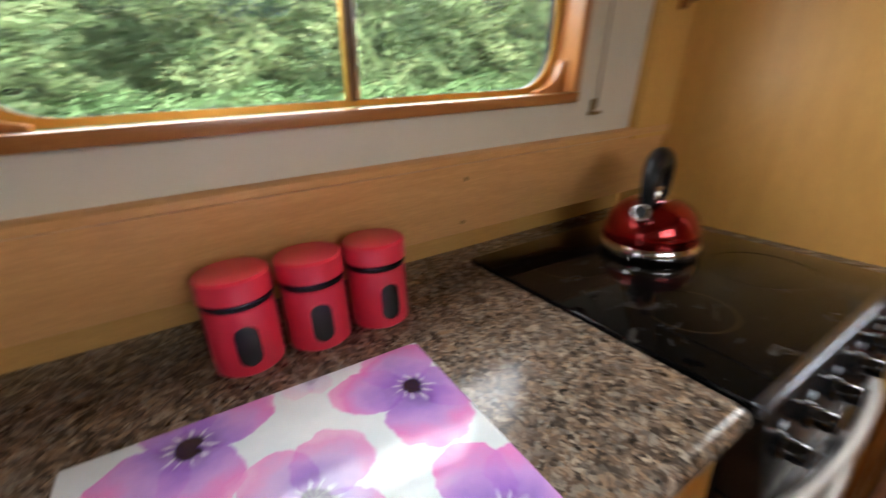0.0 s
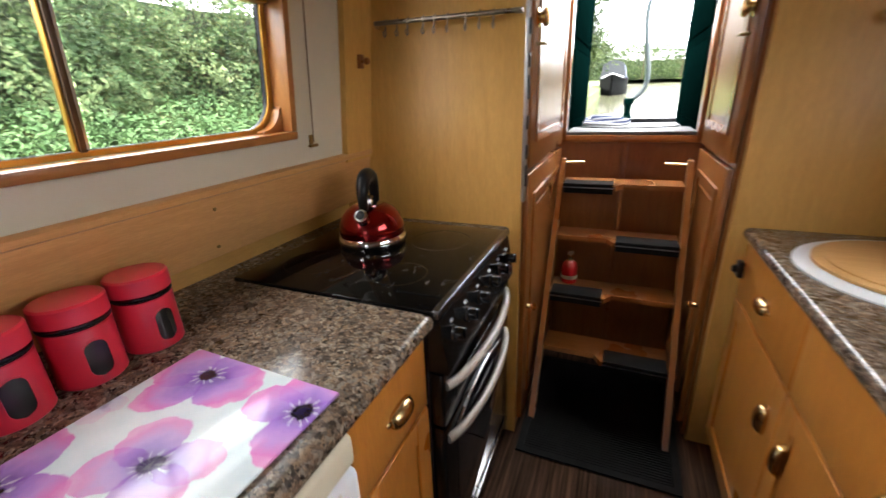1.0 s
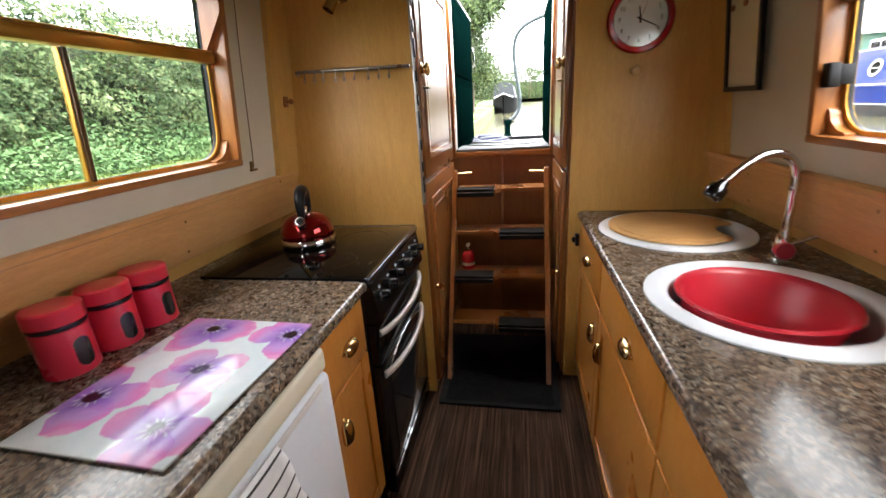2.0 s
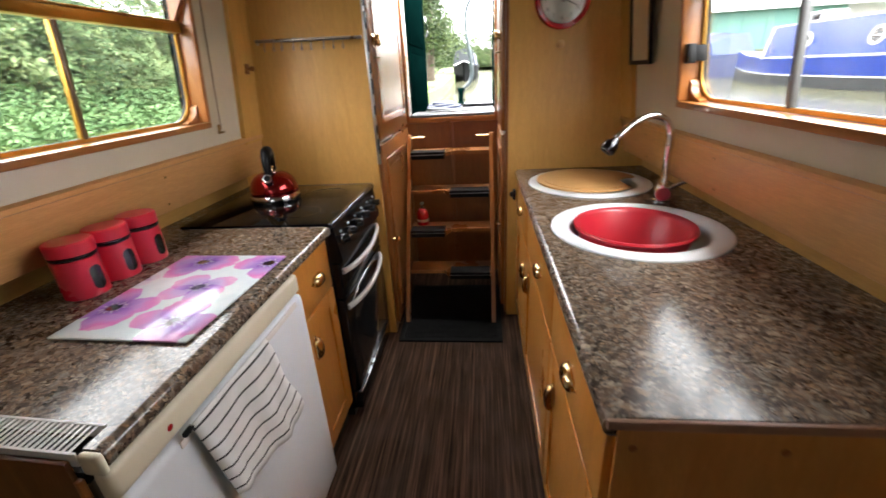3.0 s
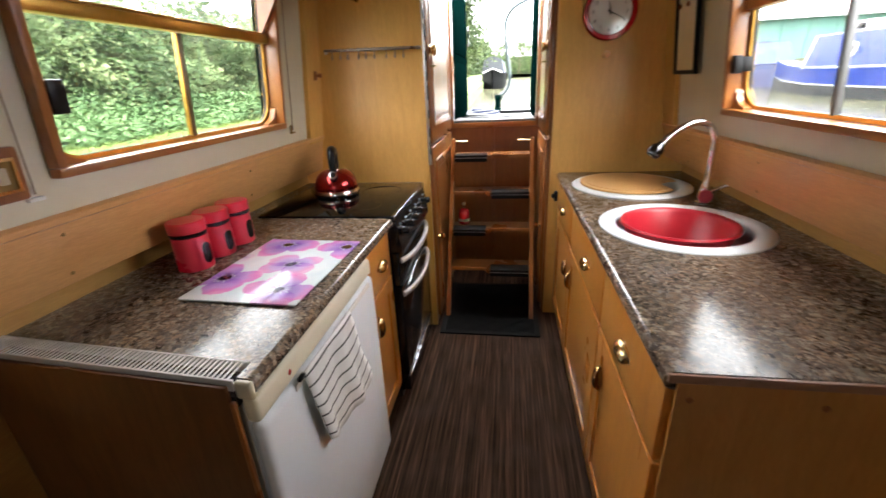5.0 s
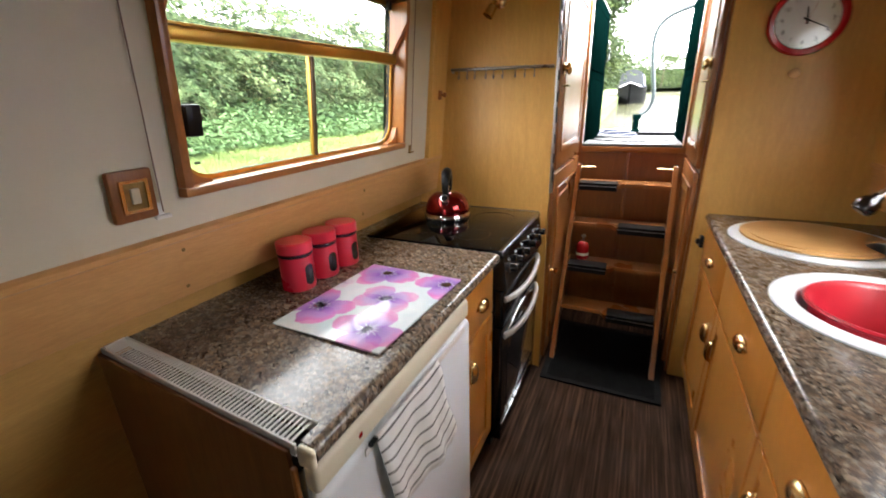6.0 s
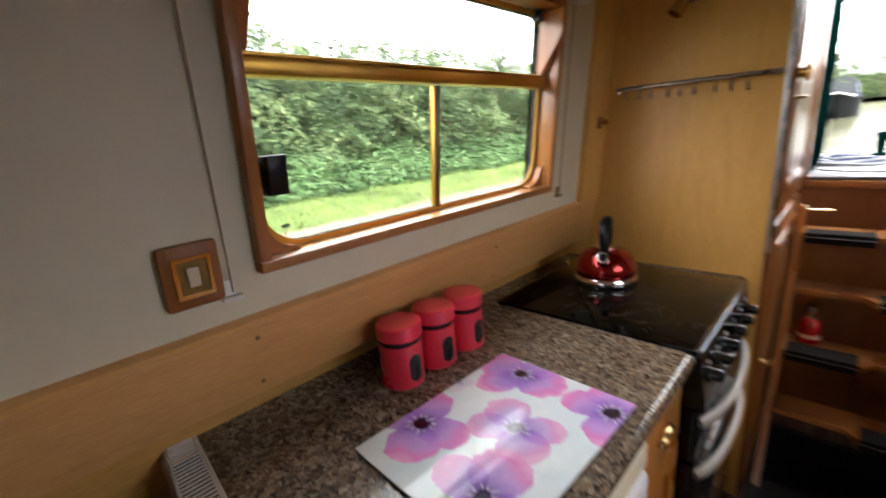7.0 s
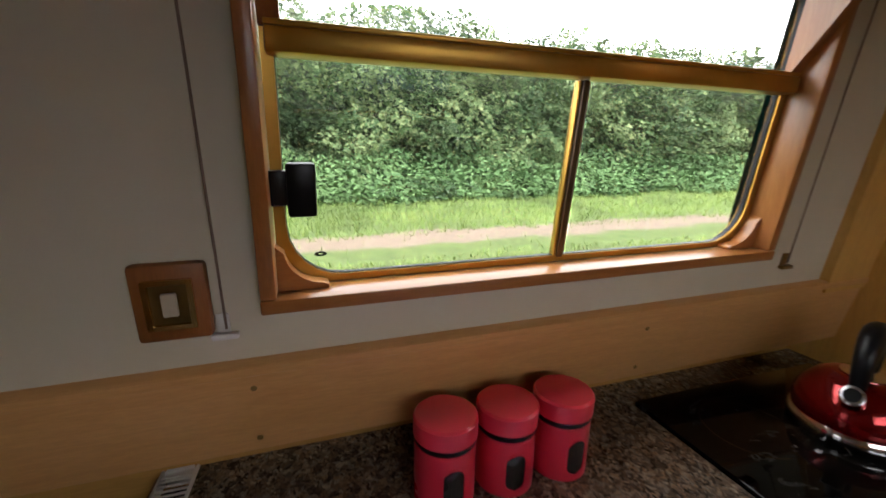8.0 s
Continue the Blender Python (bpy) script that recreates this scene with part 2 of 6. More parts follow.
def hob_glass():
    """Black ceramic glass with dried smears and a few dull spots."""
    k = Nodes("black_ceramic_hob_glass")
    v = k.coords((1, 0.45, 1))
    sm = k.noise(v, 17, 6, 0.7, 1.6)
    sp = k.noise(k.coords(), 75, 2, 0.5)
    r = k.ramp(sm, [(0.45, (0.035,) * 3), (0.62, (0.07,) * 3), (0.8, (0.28,) * 3)])
    c = k.mix(k.ramp(sm, [(0.60, (0,) * 3), (0.612, (0.3,) * 3), (0.63, (0.02,) * 3), (0.7, (0.2,) * 3), (0.73, (0,) * 3)]), (0.003, 0.003, 0.003), (0.2, 0.19, 0.175))
    c = k.mix(k.ramp(sp, [(0.745, (0,) * 3), (0.77, (0.8,) * 3)]), c, (0.3, 0.29, 0.28))
    return k.put(c, r, **{"Specular IOR Level": 0.2})


HOBGLASS = hob_glass()


def print_mat():
    """The printed glass worktop saver: pink and violet poppies on white, as printed inks."""
    k = Nodes("poppy_print_glass")
    tc = k.t.nodes.new("ShaderNodeTexCoord")
    sp = k.t.nodes.new("ShaderNodeSeparateXYZ")
    nz = k.n("ShaderNodeTexNoise", Scale=45.0, Detail=3.0)
    k.l(tc.outputs["Object"], nz.inputs["Vector"])
    off = k.t.nodes.new("ShaderNodeVectorMath")
    off.operation = 'MULTIPLY_ADD'
    off.inputs[1].default_value = (0.018, 0.018, 0)
    k.l(nz.outputs["Color"], off.inputs[0])
    k.l(tc.outputs["Object"], off.inputs[2])
    sub = k.t.nodes.new("ShaderNodeVectorMath")
    sub.operation = 'SUBTRACT'
    sub.inputs[1].default_value = (0.009, 0.009, 0)
    k.l(off.outputs[0], sub.inputs[0])
    k.l(sub.outputs[0], sp.inputs[0])
    X, Y = sp.outputs[0], sp.outputs[1]
    wash = k.noise(tc.outputs["Object"], 14, 4)
    col = k.ramp(wash, [(0.3, (0.66, 0.76, 0.79)), (0.7, (0.82, 0.86, 0.87))])
    # each flower: centre, size, turn, strength
    flowers = ((-0.113, -0.087, 0.092, 20, 1.0), (-0.067, 0.155, 0.095, 75, 1.0), (0.128, 0.150, 0.088, 10, 1.0),
               (0.022, 0.010, 0.082, 40, 0.8), (0.075, -0.135, 0.095, 0, 0.9), (-0.16, 0.05, 0.04, 30, 0.25))
    for cx, cy, size, turn, power in flowers:
        dx, dy = k.math('SUBTRACT', X, cx), k.math('SUBTRACT', Y, cy)
        r = k.math('SQRT', k.math('ADD', k.math('MULTIPLY', dx, dx), k.math('MULTIPLY', dy, dy)))
        far = k.math('ADD', k.math('DIVIDE', r, size), k.math('MULTIPLY_ADD', wash, 0.9, -0.45))
        ink = k.ramp(far, [(0.1, (0.16, 0.06, 0.34)), (0.35, (0.35, 0.17, 0.6)), (0.62, (0.55, 0.27, 0.66)), (0.85, (0.74, 0.2, 0.55)), (1.1, (0.8, 0.34, 0.62))])
        for j in range(4):
            a = radians(turn + 90 * j + (12 if j % 2 else -8))
            ca, sa = math.cos(a), math.sin(a)
            u = k.math('ADD', k.math('MULTIPLY', dx, ca), k.math('MULTIPLY', dy, sa))
            w = k.math('SUBTRACT', k.math('MULTIPLY', dy, ca), k.math('MULTIPLY', dx, sa))
            u = k.math('DIVIDE', k.math('SUBTRACT', u, size * 0.55), size * 0.52)
            w = k.math('DIVIDE', w, size * (0.54 if j % 2 else 0.43))
            e = k.math('ADD', k.math('MULTIPLY', u, u), k.math('MULTIPLY', w, w))
            mask = k.ramp(e, [(0.0, (0.9 * power,) * 3), (0.88, (0.94 * power,) * 3), (0.94, (0.35 * power,) * 3), (1.0, (0.0,) * 3)])
            col = k.mix(mask, col, ink)
        halo = k.ramp(k.math('MULTIPLY_ADD', nz.outputs[0], 0.03, r), [(0.034, (0.3 * power,) * 3), (0.039, (0,) * 3)])
        col = k.mix(halo, col, (0.5, 0.36, 0.62))
        spoke = k.math('SINE', k.math('MULTIPLY', k.math('ARCTAN2', dy, dx), 11.0))
        reach = k.math('MULTIPLY_ADD', nz.outputs[0], 0.03, r)
        fil = k.math('MULTIPLY', k.ramp(spoke, [(0.45, (0,) * 3), (0.8, (0.5 * power,) * 3)]), k.ramp(reach, [(0.036, (1,) * 3), (0.042, (0,) * 3)]))
        col = k.mix(fil, col, (0.85, 0.86, 0.9))
        heart = k.ramp(k.math('MULTIPLY_ADD', nz.outputs[0], 0.022, r), [(0.024, (0.99 * power,) * 3), (0.028, (0,) * 3)])
        col = k.mix(heart, col, (0.012, 0.006, 0.03))
    m = k.put(col, 0.11)
    k.p.inputs["Specular IOR Level"].default_value = 0.5
    return m


PRINT = print_mat()


def towel_mat():
    k = Nodes("white_striped_tea_towel")
    tc = k.t.nodes.new("ShaderNodeTexCoord")
    sp = k.t.nodes.new("ShaderNodeSeparateXYZ")
    k.l(tc.outputs["UV"], sp.inputs[0])
    f = k.math('FRACT', k.math('MULTIPLY', sp.outputs[1], 7.0))
    line = k.ramp(f, [(0.0, (1,) * 3), (0.13, (1,) * 3), (0.17, (0,) * 3)])
    v = k.coords()
    weave = k.noise(v, 600, 2)
    c = k.mix(line, k.ramp(k.noise(v, 20, 3), [(0.3, (0.7, 0.7, 0.69)), (0.7, (0.78, 0.78, 0.78))]), (0.03, 0.03, 0.035))
    k.bump(weave, 0.5, 0.001)
    return k.put(c, 0.9)


TOWEL = towel_mat()


def leaf_mat(name, a, b, c):
    k = Nodes(name)
    g = k.t.nodes.new("ShaderNodeNewGeometry")
    col = k.ramp(g.outputs["Random Per Island"], [(0.0, a), (0.55, b), (1.0, c)])
    # broad noise paints shaded gaps into the leaf colour, and paler clumps
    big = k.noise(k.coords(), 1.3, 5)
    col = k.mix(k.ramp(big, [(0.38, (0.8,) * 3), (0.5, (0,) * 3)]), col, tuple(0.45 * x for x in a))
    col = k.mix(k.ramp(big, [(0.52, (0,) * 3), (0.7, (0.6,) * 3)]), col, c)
    m = k.put(col, 0.6)
    k.p.inputs["Specular IOR Level"].default_value = 0.22
    return m


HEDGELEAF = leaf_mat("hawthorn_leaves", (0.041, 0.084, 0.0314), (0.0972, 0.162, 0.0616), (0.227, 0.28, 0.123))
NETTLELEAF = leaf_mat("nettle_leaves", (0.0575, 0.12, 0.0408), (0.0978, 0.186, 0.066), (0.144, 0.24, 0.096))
GRASSBLADE = leaf_mat("grass_blades", (0.137, 0.216, 0.05), (0.221, 0.324, 0.085), (0.315, 0.396, 0.13))
TREELEAF = leaf_mat("tree_leaves", (0.013, 0.028, 0.007), (0.03, 0.055, 0.013), (0.065, 0.085, 0.026))
# dark green painted as the shade deep in the foliage
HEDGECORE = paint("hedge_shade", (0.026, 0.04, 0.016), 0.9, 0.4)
BARK = paint("bark", (0.07, 0.05, 0.035), 0.9, 0.4, 0.5)


def ground_mat():
    """Turf with a trodden earth path along the water."""
    k = Nodes("towpath_turf")
    v = k.coords()
    sp = k.t.nodes.new("ShaderNodeSeparateXYZ")
    k.l(v, sp.inputs[0])
    edge = k.noise(v, 1.6, 4)
    x = k.math('MULTIPLY_ADD', edge, 0.5, sp.outputs[0])
    path = k.ramp(k.math('MULTIPLY_ADD', x, 0.25, 0.965), [(0.43, (0,) * 3), (0.45, (1,) * 3), (0.54, (1,) * 3), (0.565, (0,) * 3)])
    turf = k.ramp(k.noise(v, 18, 4), [(0.3, (0.05, 0.085, 0.02)), (0.7, (0.105, 0.145, 0.036))])
    earth = k.ramp(k.noise(v, 30, 4), [(0.3, (0.13, 0.095, 0.068)), (0.7, (0.22, 0.17, 0.125))])
    k.bump(k.noise(v, 60, 3), 0.6, 0.02)
    return k.put(k.mix(path, turf, earth), 0.95)


GROUND = ground_mat()


def water_mat():
    k = Nodes("murky_canal_water")
    v = k.coords((1, 0.5, 1))
    k.bump(k.noise(v, 3.5, 4), 0.12, 0.03)
    return k.put((0.075, 0.075, 0.045), 0.12, **{"IOR": 1.12})


WATER = water_mat()
BLUEHULL = paint("blue_boat_paint", (0.011, 0.032, 0.2), 0.3, 0.15, 0.0, 2, coat=0.4)
NAVYHULL = paint("navy_boat_cover", (0.035, 0.045, 0.1), 0.5, 0.25, 0.1, 3)
WHITELINE = paint("white_boat_paint", (0.5, 0.5, 0.49), 0.35, 0.1, 0.0)
BLACKHULL = paint("hull_blacking", (0.0016, 0.0016, 0.0018), 0.6, 0.3, 0.0)
# blacking lightened to grey, with the water's reflection put into its colour
HULLBAND = paint("reflection_grey_hull_band", (0.022, 0.024, 0.026), 0.6, 0.3, 0.0, 3)
BLACKHULL.node_tree.nodes["Principled BSDF"].inputs["Specular IOR Level"].default_value = 0.03
SHEDGREEN = paint("green_shed_cladding", (0.075, 0.18, 0.15), 0.6, 0.15, 0.0, 0.5)
ROOFWHITE = paint("pale_shed_roof", (0.62, 0.63, 0.64), 0.5, 0.12, 0.0, 0.5)

# ---- mesh helpers ----


class Shape:
    """Collects pieces of one part in one bmesh."""

    def __init__(self):
        self.b = bmesh.new()

    def faces(self, verts, faces):
        vs = [self.b.verts.new(v) for v in verts]
        for f in faces:
            try:
                self.b.faces.new([vs[i] for i in f])
            except ValueError:
                pass
        return vs

    def box(self, x0, x1, y0, y1, z0, z1, bev=0.0, seg=2, fn=None):
        vs = [(x, y, z) for x in (x0, x1) for y in (y0, y1) for z in (z0, z1)]
        t = bmesh.new()
        v = [t.verts.new(p) for p in vs]
        for f in ((0, 1, 3, 2), (4, 6, 7, 5), (0, 4, 5, 1), (2, 3, 7, 6), (0, 2, 6, 4), (1, 5, 7, 3)):
            t.faces.new([v[i] for i in f])
        bmesh.ops.recalc_face_normals(t, faces=t.faces)
        if bev:
            bmesh.ops.bevel(t, geom=t.edges[:], offset=bev, segments=seg, affect='EDGES', profile=0.5)
        self.take(t, fn)
        return self

    def take(self, t, fn=None):
        t.verts.index_update()
        vs = [self.b.verts.new(fn(*p.co) if fn else p.co) for p in t.verts]
        for f in t.faces:
            self.b.faces.new([vs[p.index] for p in f.verts])
        t.free()

    def lathe(self, profile, centre=(0, 0, 0), n=28, axis=None, squash=(1, 1), caps=True):
        """profile: (radius, height) from bottom to top; axis: a vector for the height."""
        rot = Vector((0, 0, 1)).rotation_difference(Vector(axis)).to_matrix() if axis else Matrix.Identity(3)
        c = Vector(centre)
        rings = []
        for r, h in profile:
            if r < 1e-6:
                rings.append([self.b.verts.new(c + rot @ Vector((0, 0, h)))])
            else:
                rings.append([self.b.verts.new(c + rot @ Vector((r * squash[0] * math.cos(2 * math.pi * i / n), r * squash[1] * math.sin(2 * math.pi * i / n), h))) for i in range(n)])
        for a, b in zip(rings, rings[1:]):
            for i in range(n):
                j = (i + 1) % n
                q = [a[i % len(a)], a[j % len(a)], b[j % len(b)], b[i % len(b)]]
                q = list(dict.fromkeys(q))
                if len(q) > 2:
                    self.b.faces.new(q)
        for ring, flip in ((rings[0], True), (rings[-1], False)):
            if caps and len(ring) > 2:
                self.b.faces.new(ring[::-1] if flip else ring)
        return self

    def tube(self, pts, r, n=10, radii=None):
        pts = [Vector(p) for p in pts]
        rings = []
        up = None
        for i, p in enumerate(pts):
            d = (pts[min(i + 1, len(pts) - 1)] - pts[max(i - 1, 0)]).normalized()
            if up is None:
                up = Vector((0, 0, 1)) if abs(d.z) < 0.9 else Vector((1, 0, 0))
            s = d.cross(up).normalized()
            up = s.cross(d).normalized()
            rr = radii[i] if radii else r
            rings.append([self.b.verts.new(p + rr * (math.cos(2 * math.pi * k / n) * s + math.sin(2 * math.pi * k / n) * up)) for k in range(n)])
        for a, b in zip(rings, rings[1:]):
            for k in range(n):
                self.b.faces.new([a[k], b[k], b[(k + 1) % n], a[(k + 1) % n]])
        self.b.faces.new(rings[0])
        self.b.faces.new(rings[-1][::-1])
        return self

    def prism(self, poly, fn, d0, d1):
        """poly: 2D outline; fn(u, v, d) gives the place; extruded from d0 to d1."""
        n = len(poly)
        a = [self.b.verts.new(fn(u, v, d0)) for u, v in poly]
        b = [self.b.verts.new(fn(u, v, d1)) for u, v in poly]
        self.b.faces.new(a[::-1])
        self.b.faces.new(b)
        for i in range(n):
            self.b.faces.new([a[i], a[(i + 1) % n], b[(i + 1) % n], b[i]])
        return self

    def ring(self, outer, inner, fn, d0, d1):
        """A flat frame between two outlines of equal length, extruded."""
        n = len(outer)
        L = [[self.b.verts.new(fn(u, v, d)) for u, v in o] for o in (outer, inner) for d in (d0, d1)]
        for i in range(n):
            j = (i + 1) % n
            for a, b in ((0, 1), (1, 3), (3, 2), (2, 0)):
                self.b.faces.new([L[a][i], L[a][j], L[b][j], L[b][i]])
        return self


def part(name, shape, material, parent=None, label="", smooth=40, kind=""):
    bm = shape.b if isinstance(shape, Shape) else shape
    bmesh.ops.recalc_face_normals(bm, faces=bm.faces[:])
    me = bpy.data.meshes.new(name)
    bm.to_mesh(me)
    bm.free()
    me.materials.append(material)
    me.polygons.foreach_set("use_smooth", [True] * len(me.polygons))
    me.set_sharp_from_angle(angle=radians(smooth))
    ob = new(name, me)
    if parent:
        ob.parent = parent
    if label or kind:
        tagged(ob, label=label, kind=kind)
    return ob


def thing(name, label, category, group="", kind="", at=(0, 0, 0)):
    o = new(name)
    o.location = at
    o.empty_display_size = 0.05
    return tagged(o, label, category, group, kind)


def solid(name, shape, material, label, category, group="", kind="", smooth=40):
    return tagged(part(name, shape, material, smooth=smooth), label, category, group, kind)


def arc(c, r, a0, a1, n=8):
    return [(c[0] + r * math.cos(radians(a0 + (a1 - a0) * i / n)), c[1] + r * math.sin(radians(a0 + (a1 - a0) * i / n))) for i in range(n + 1)]


def rounded(u0, u1, v0, v1, r, n=6):
    if not isinstance(r, tuple):
        r = (r,) * 4
    return (arc((u0 + r[0], v0 + r[0]), r[0], 180, 270, n) + arc((u1 - r[1], v0 + r[1]), r[1], 270, 360, n)
            + arc((u1 - r[2], v1 - r[2]), r[2], 0, 90, n) + arc((u0 + r[3], v1 - r[3]), r[3], 90, 180, n))


def bezier(p0, p1, p2, p3, n=12):
    p0, p1, p2, p3 = map(Vector, (p0, p1, p2, p3))
    out = []
    for i in range(n + 1):
        t = i / n
        out.append(p0 * (1 - t) ** 3 + 3 * p1 * t * (1 - t) ** 2 + 3 * p2 * t * t * (1 - t) + p3 * t ** 3)
    return out

# ---- the cabin ----
K = 0.105            # lean of the cabin sides
SHEER = 0.011       # the cabin sides rise slightly towards the stern
CX2 = 1.82           # twice the boat's middle line
YB = -4.3            # far end of the saloon
C = 0.845            # worktop height


def mx(side, p):
    return (p[0], p[1], p[2]) if side == 'L' else (CX2 - p[0], p[1], p[2])


def on_wall(side):
    """(y, z, d): a place on the leaning cabin side, d inwards."""
    return lambda y, z, d: mx(side, (0.059 + K * (z - 1.083) + d, y, z + SHEER * (y + 0.22)))


def slab(s, side, y0, y1, z0, z1, d0, d1, bev=0.0):
    f = on_wall(side)
    return s.box(d0, d1, y0, y1, z0, z1, bev, 2, lambda d, y, z: f(y, z, d))


def holed(s, side, ys, zs, holes, d0, d1):
    for y0, y1 in zip(ys, ys[1:]):
        for z0, z1 in zip(zs, zs[1:]):
            if not any(a <= y0 and y1 <= b and c <= z0 and z1 <= d for a, b, c, d in holes):
                slab(s, side, y0, y1, z0, z1, d0, d1)
    return s


tagged(part("floor", Shape().box(-0.1, 1.92, YB, 1.45, -0.03, 0), CARPET), "dark brown striped ribbed carpet floor", "floor", kind="structure")
ceil = Shape()
n = 14
prof = [(0.06 + 1.70 * i / n, 1.90 + 0.07 * math.sin(math.pi * i / n)) for i in range(n + 1)]
for ya, yb in ((YB, 0.85),):
    ceil.prism(prof + [(x, z + 0.03) for x, z in prof[::-1]], lambda u, v, d: (u, d, v), ya, yb)
ceil.box(0.06, 0.60, 0.852, 1.44, 1.94, 1.97).box(1.22, 1.76, 0.852, 1.44, 1.94, 1.97).box(0.601, 1.219, 0.852, 1.2, 1.94, 1.97)
tagged(part("ceiling", ceil, CEILWOOD), "wooden boarded cabin ceiling", "ceiling", kind="structure")

for side, yend, wname in (('L', 0.612, "west"), ('R', 0.80, "east")):
    g = lambda u, v, d, side=side: mx(side, (u, d, v))
    tagged(part("wall_lining_" + wname, Shape().prism([(-0.075, 0), (-0.045, 0), (-0.045, 0.93), (-0.075, 0.93)], g, YB, yend), LINING),
           "honey veneered lining of the hull side", "wall", kind="structure")
    gs = lambda u, v, d, side=side: mx(side, (u, d, v + ((SHEER if side == 'L' else 0.0) * (d + 0.22) if v > 1 else 0)))
    tagged(part("wall_panel_" + wname, Shape().prism([(-0.044, 0.924), (0.043, 0.92), (0.047, 0.924), (0.072, 1.062), (0.079, 1.066), (0.081, 1.078), (0.075, 1.083), (-0.044, 1.083)], gs, YB, yend), MAPLE_H),
           "honey veneered gunwale panel with moulded top edge", "wall", kind="structure")
    wy0, wy1 = (-0.70, 0.238) if side == 'L' else (-0.732, 0.205)
    yw = 0.468 if side == 'L' else 0.66
    holes = [(wy0 + 0.01, wy1 - 0.01, 1.166, 1.68)]
    ys = [YB, wy0 + 0.01, wy1 - 0.01, yw]
    zs = [1.055, 1.166, 1.68, 1.95]
    tagged(part("wall_" + wname, holed(Shape(), side, ys, zs, holes, -0.05, 0.0), WHITEWALL), "off-white lining board of the leaning cabin side", "wall", kind="structure")
    tagged(part("wall_end_" + wname, slab(Shape(), side, yw, yend, 1.055, 1.95, -0.05, 0.02), MAPLE), "honey veneered strip beside the bulkhead", "wall", kind="structure")
    # screw heads of the gunwale panel
    for i, y in enumerate((-2.2, -1.5, -0.72, -0.03) + ((0.5,) if side == 'R' else ())):
        for z, x in ((1.035, 0.066), (0.945, 0.0505)):
            solid("screw_cap", Shape().lathe([(0.0045, -0.002), (0.0045, 0.001), (0.002, 0.002), (0, 0.002)], mx(side, (x, y, z)), 10, (1 if side == 'L' else -1, 0, -0.15)), DULLBRASS,
                  "small brown screw head in the panel", "screw", "panel screws")

tagged(part("wall_bulkhead_west", Shape().box(-0.08, 0.612, 0.612, 0.63, 0, 1.95, 0.002), MAPLE), "honey veneered plywood bulkhead beside the cooker", "wall", kind="structure")
tagged(part("wall_bulkhead_east", Shape().box(1.222, 1.90, 0.80, 0.825, 0, 1.95, 0.002), MAPLE), "honey veneered plywood bulkhead behind the sinks", "wall", kind="structure")
tagged(part("wall_saloon_end", Shape().box(-0.1, 1.92, YB - 0.03, YB, 0, 1.95), DARKOAK), "plain brown saloon end wall", "wall", kind="structure")
tagged(part("wall_passage_west", Shape().box(0.585, 0.609, 0.632, 1.41, 0, 1.92), CHERRY), "cherry wood passage lining", "wall", kind="structure")
tagged(part("wall_passage_east", Shape().box(1.211, 1.235, 0.827, 1.41, 0, 1.92), CHERRY), "cherry wood passage lining", "wall", kind="structure")
e = Shape().box(0.585, 1.235, 1.41, 1.44, 0, 1.03).box(0.895, 0.915, 1.402, 1.409, 0.02, 1.028, 0.002)
tagged(part("wall_stern", e, CHERRY), "cherry wood panelling under the stern hatch", "wall", kind="structure")

# stern hatch frame
hatch = thing("hatch_frame", "orange varnished wooden frame of the open stern hatch", "door frame", kind="structure")
part("post", Shape().box(0.611, 0.645, 1.385, 1.45, 1.032, 1.93, 0.004), LADDERWOOD, hatch)
part("post", Shape().box(1.175, 1.209, 1.385, 1.45, 1.032, 1.93, 0.004), LADDERWOOD, hatch)
part("rail", Shape().box(0.611, 1.209, 1.386, 1.45, 1.031, 1.062, 0.004), TREADWOOD, hatch)
part("sill", Shape().box(0.646, 1.174, 1.392, 1.66, 1.062, 1.078, 0.003), GREYSILL, hatch, "worn grey metal sill")
part("reveal", Shape().box(0.60, 0.632, 1.452, 1.56, 1.03, 1.95, 0.003), WHITEWALL, hatch, "pale painted steel reveal")
part("reveal", Shape().box(1.19, 1.22, 1.452, 1.56, 1.03, 1.95, 0.003), WHITEWALL, hatch, "pale painted steel reveal")

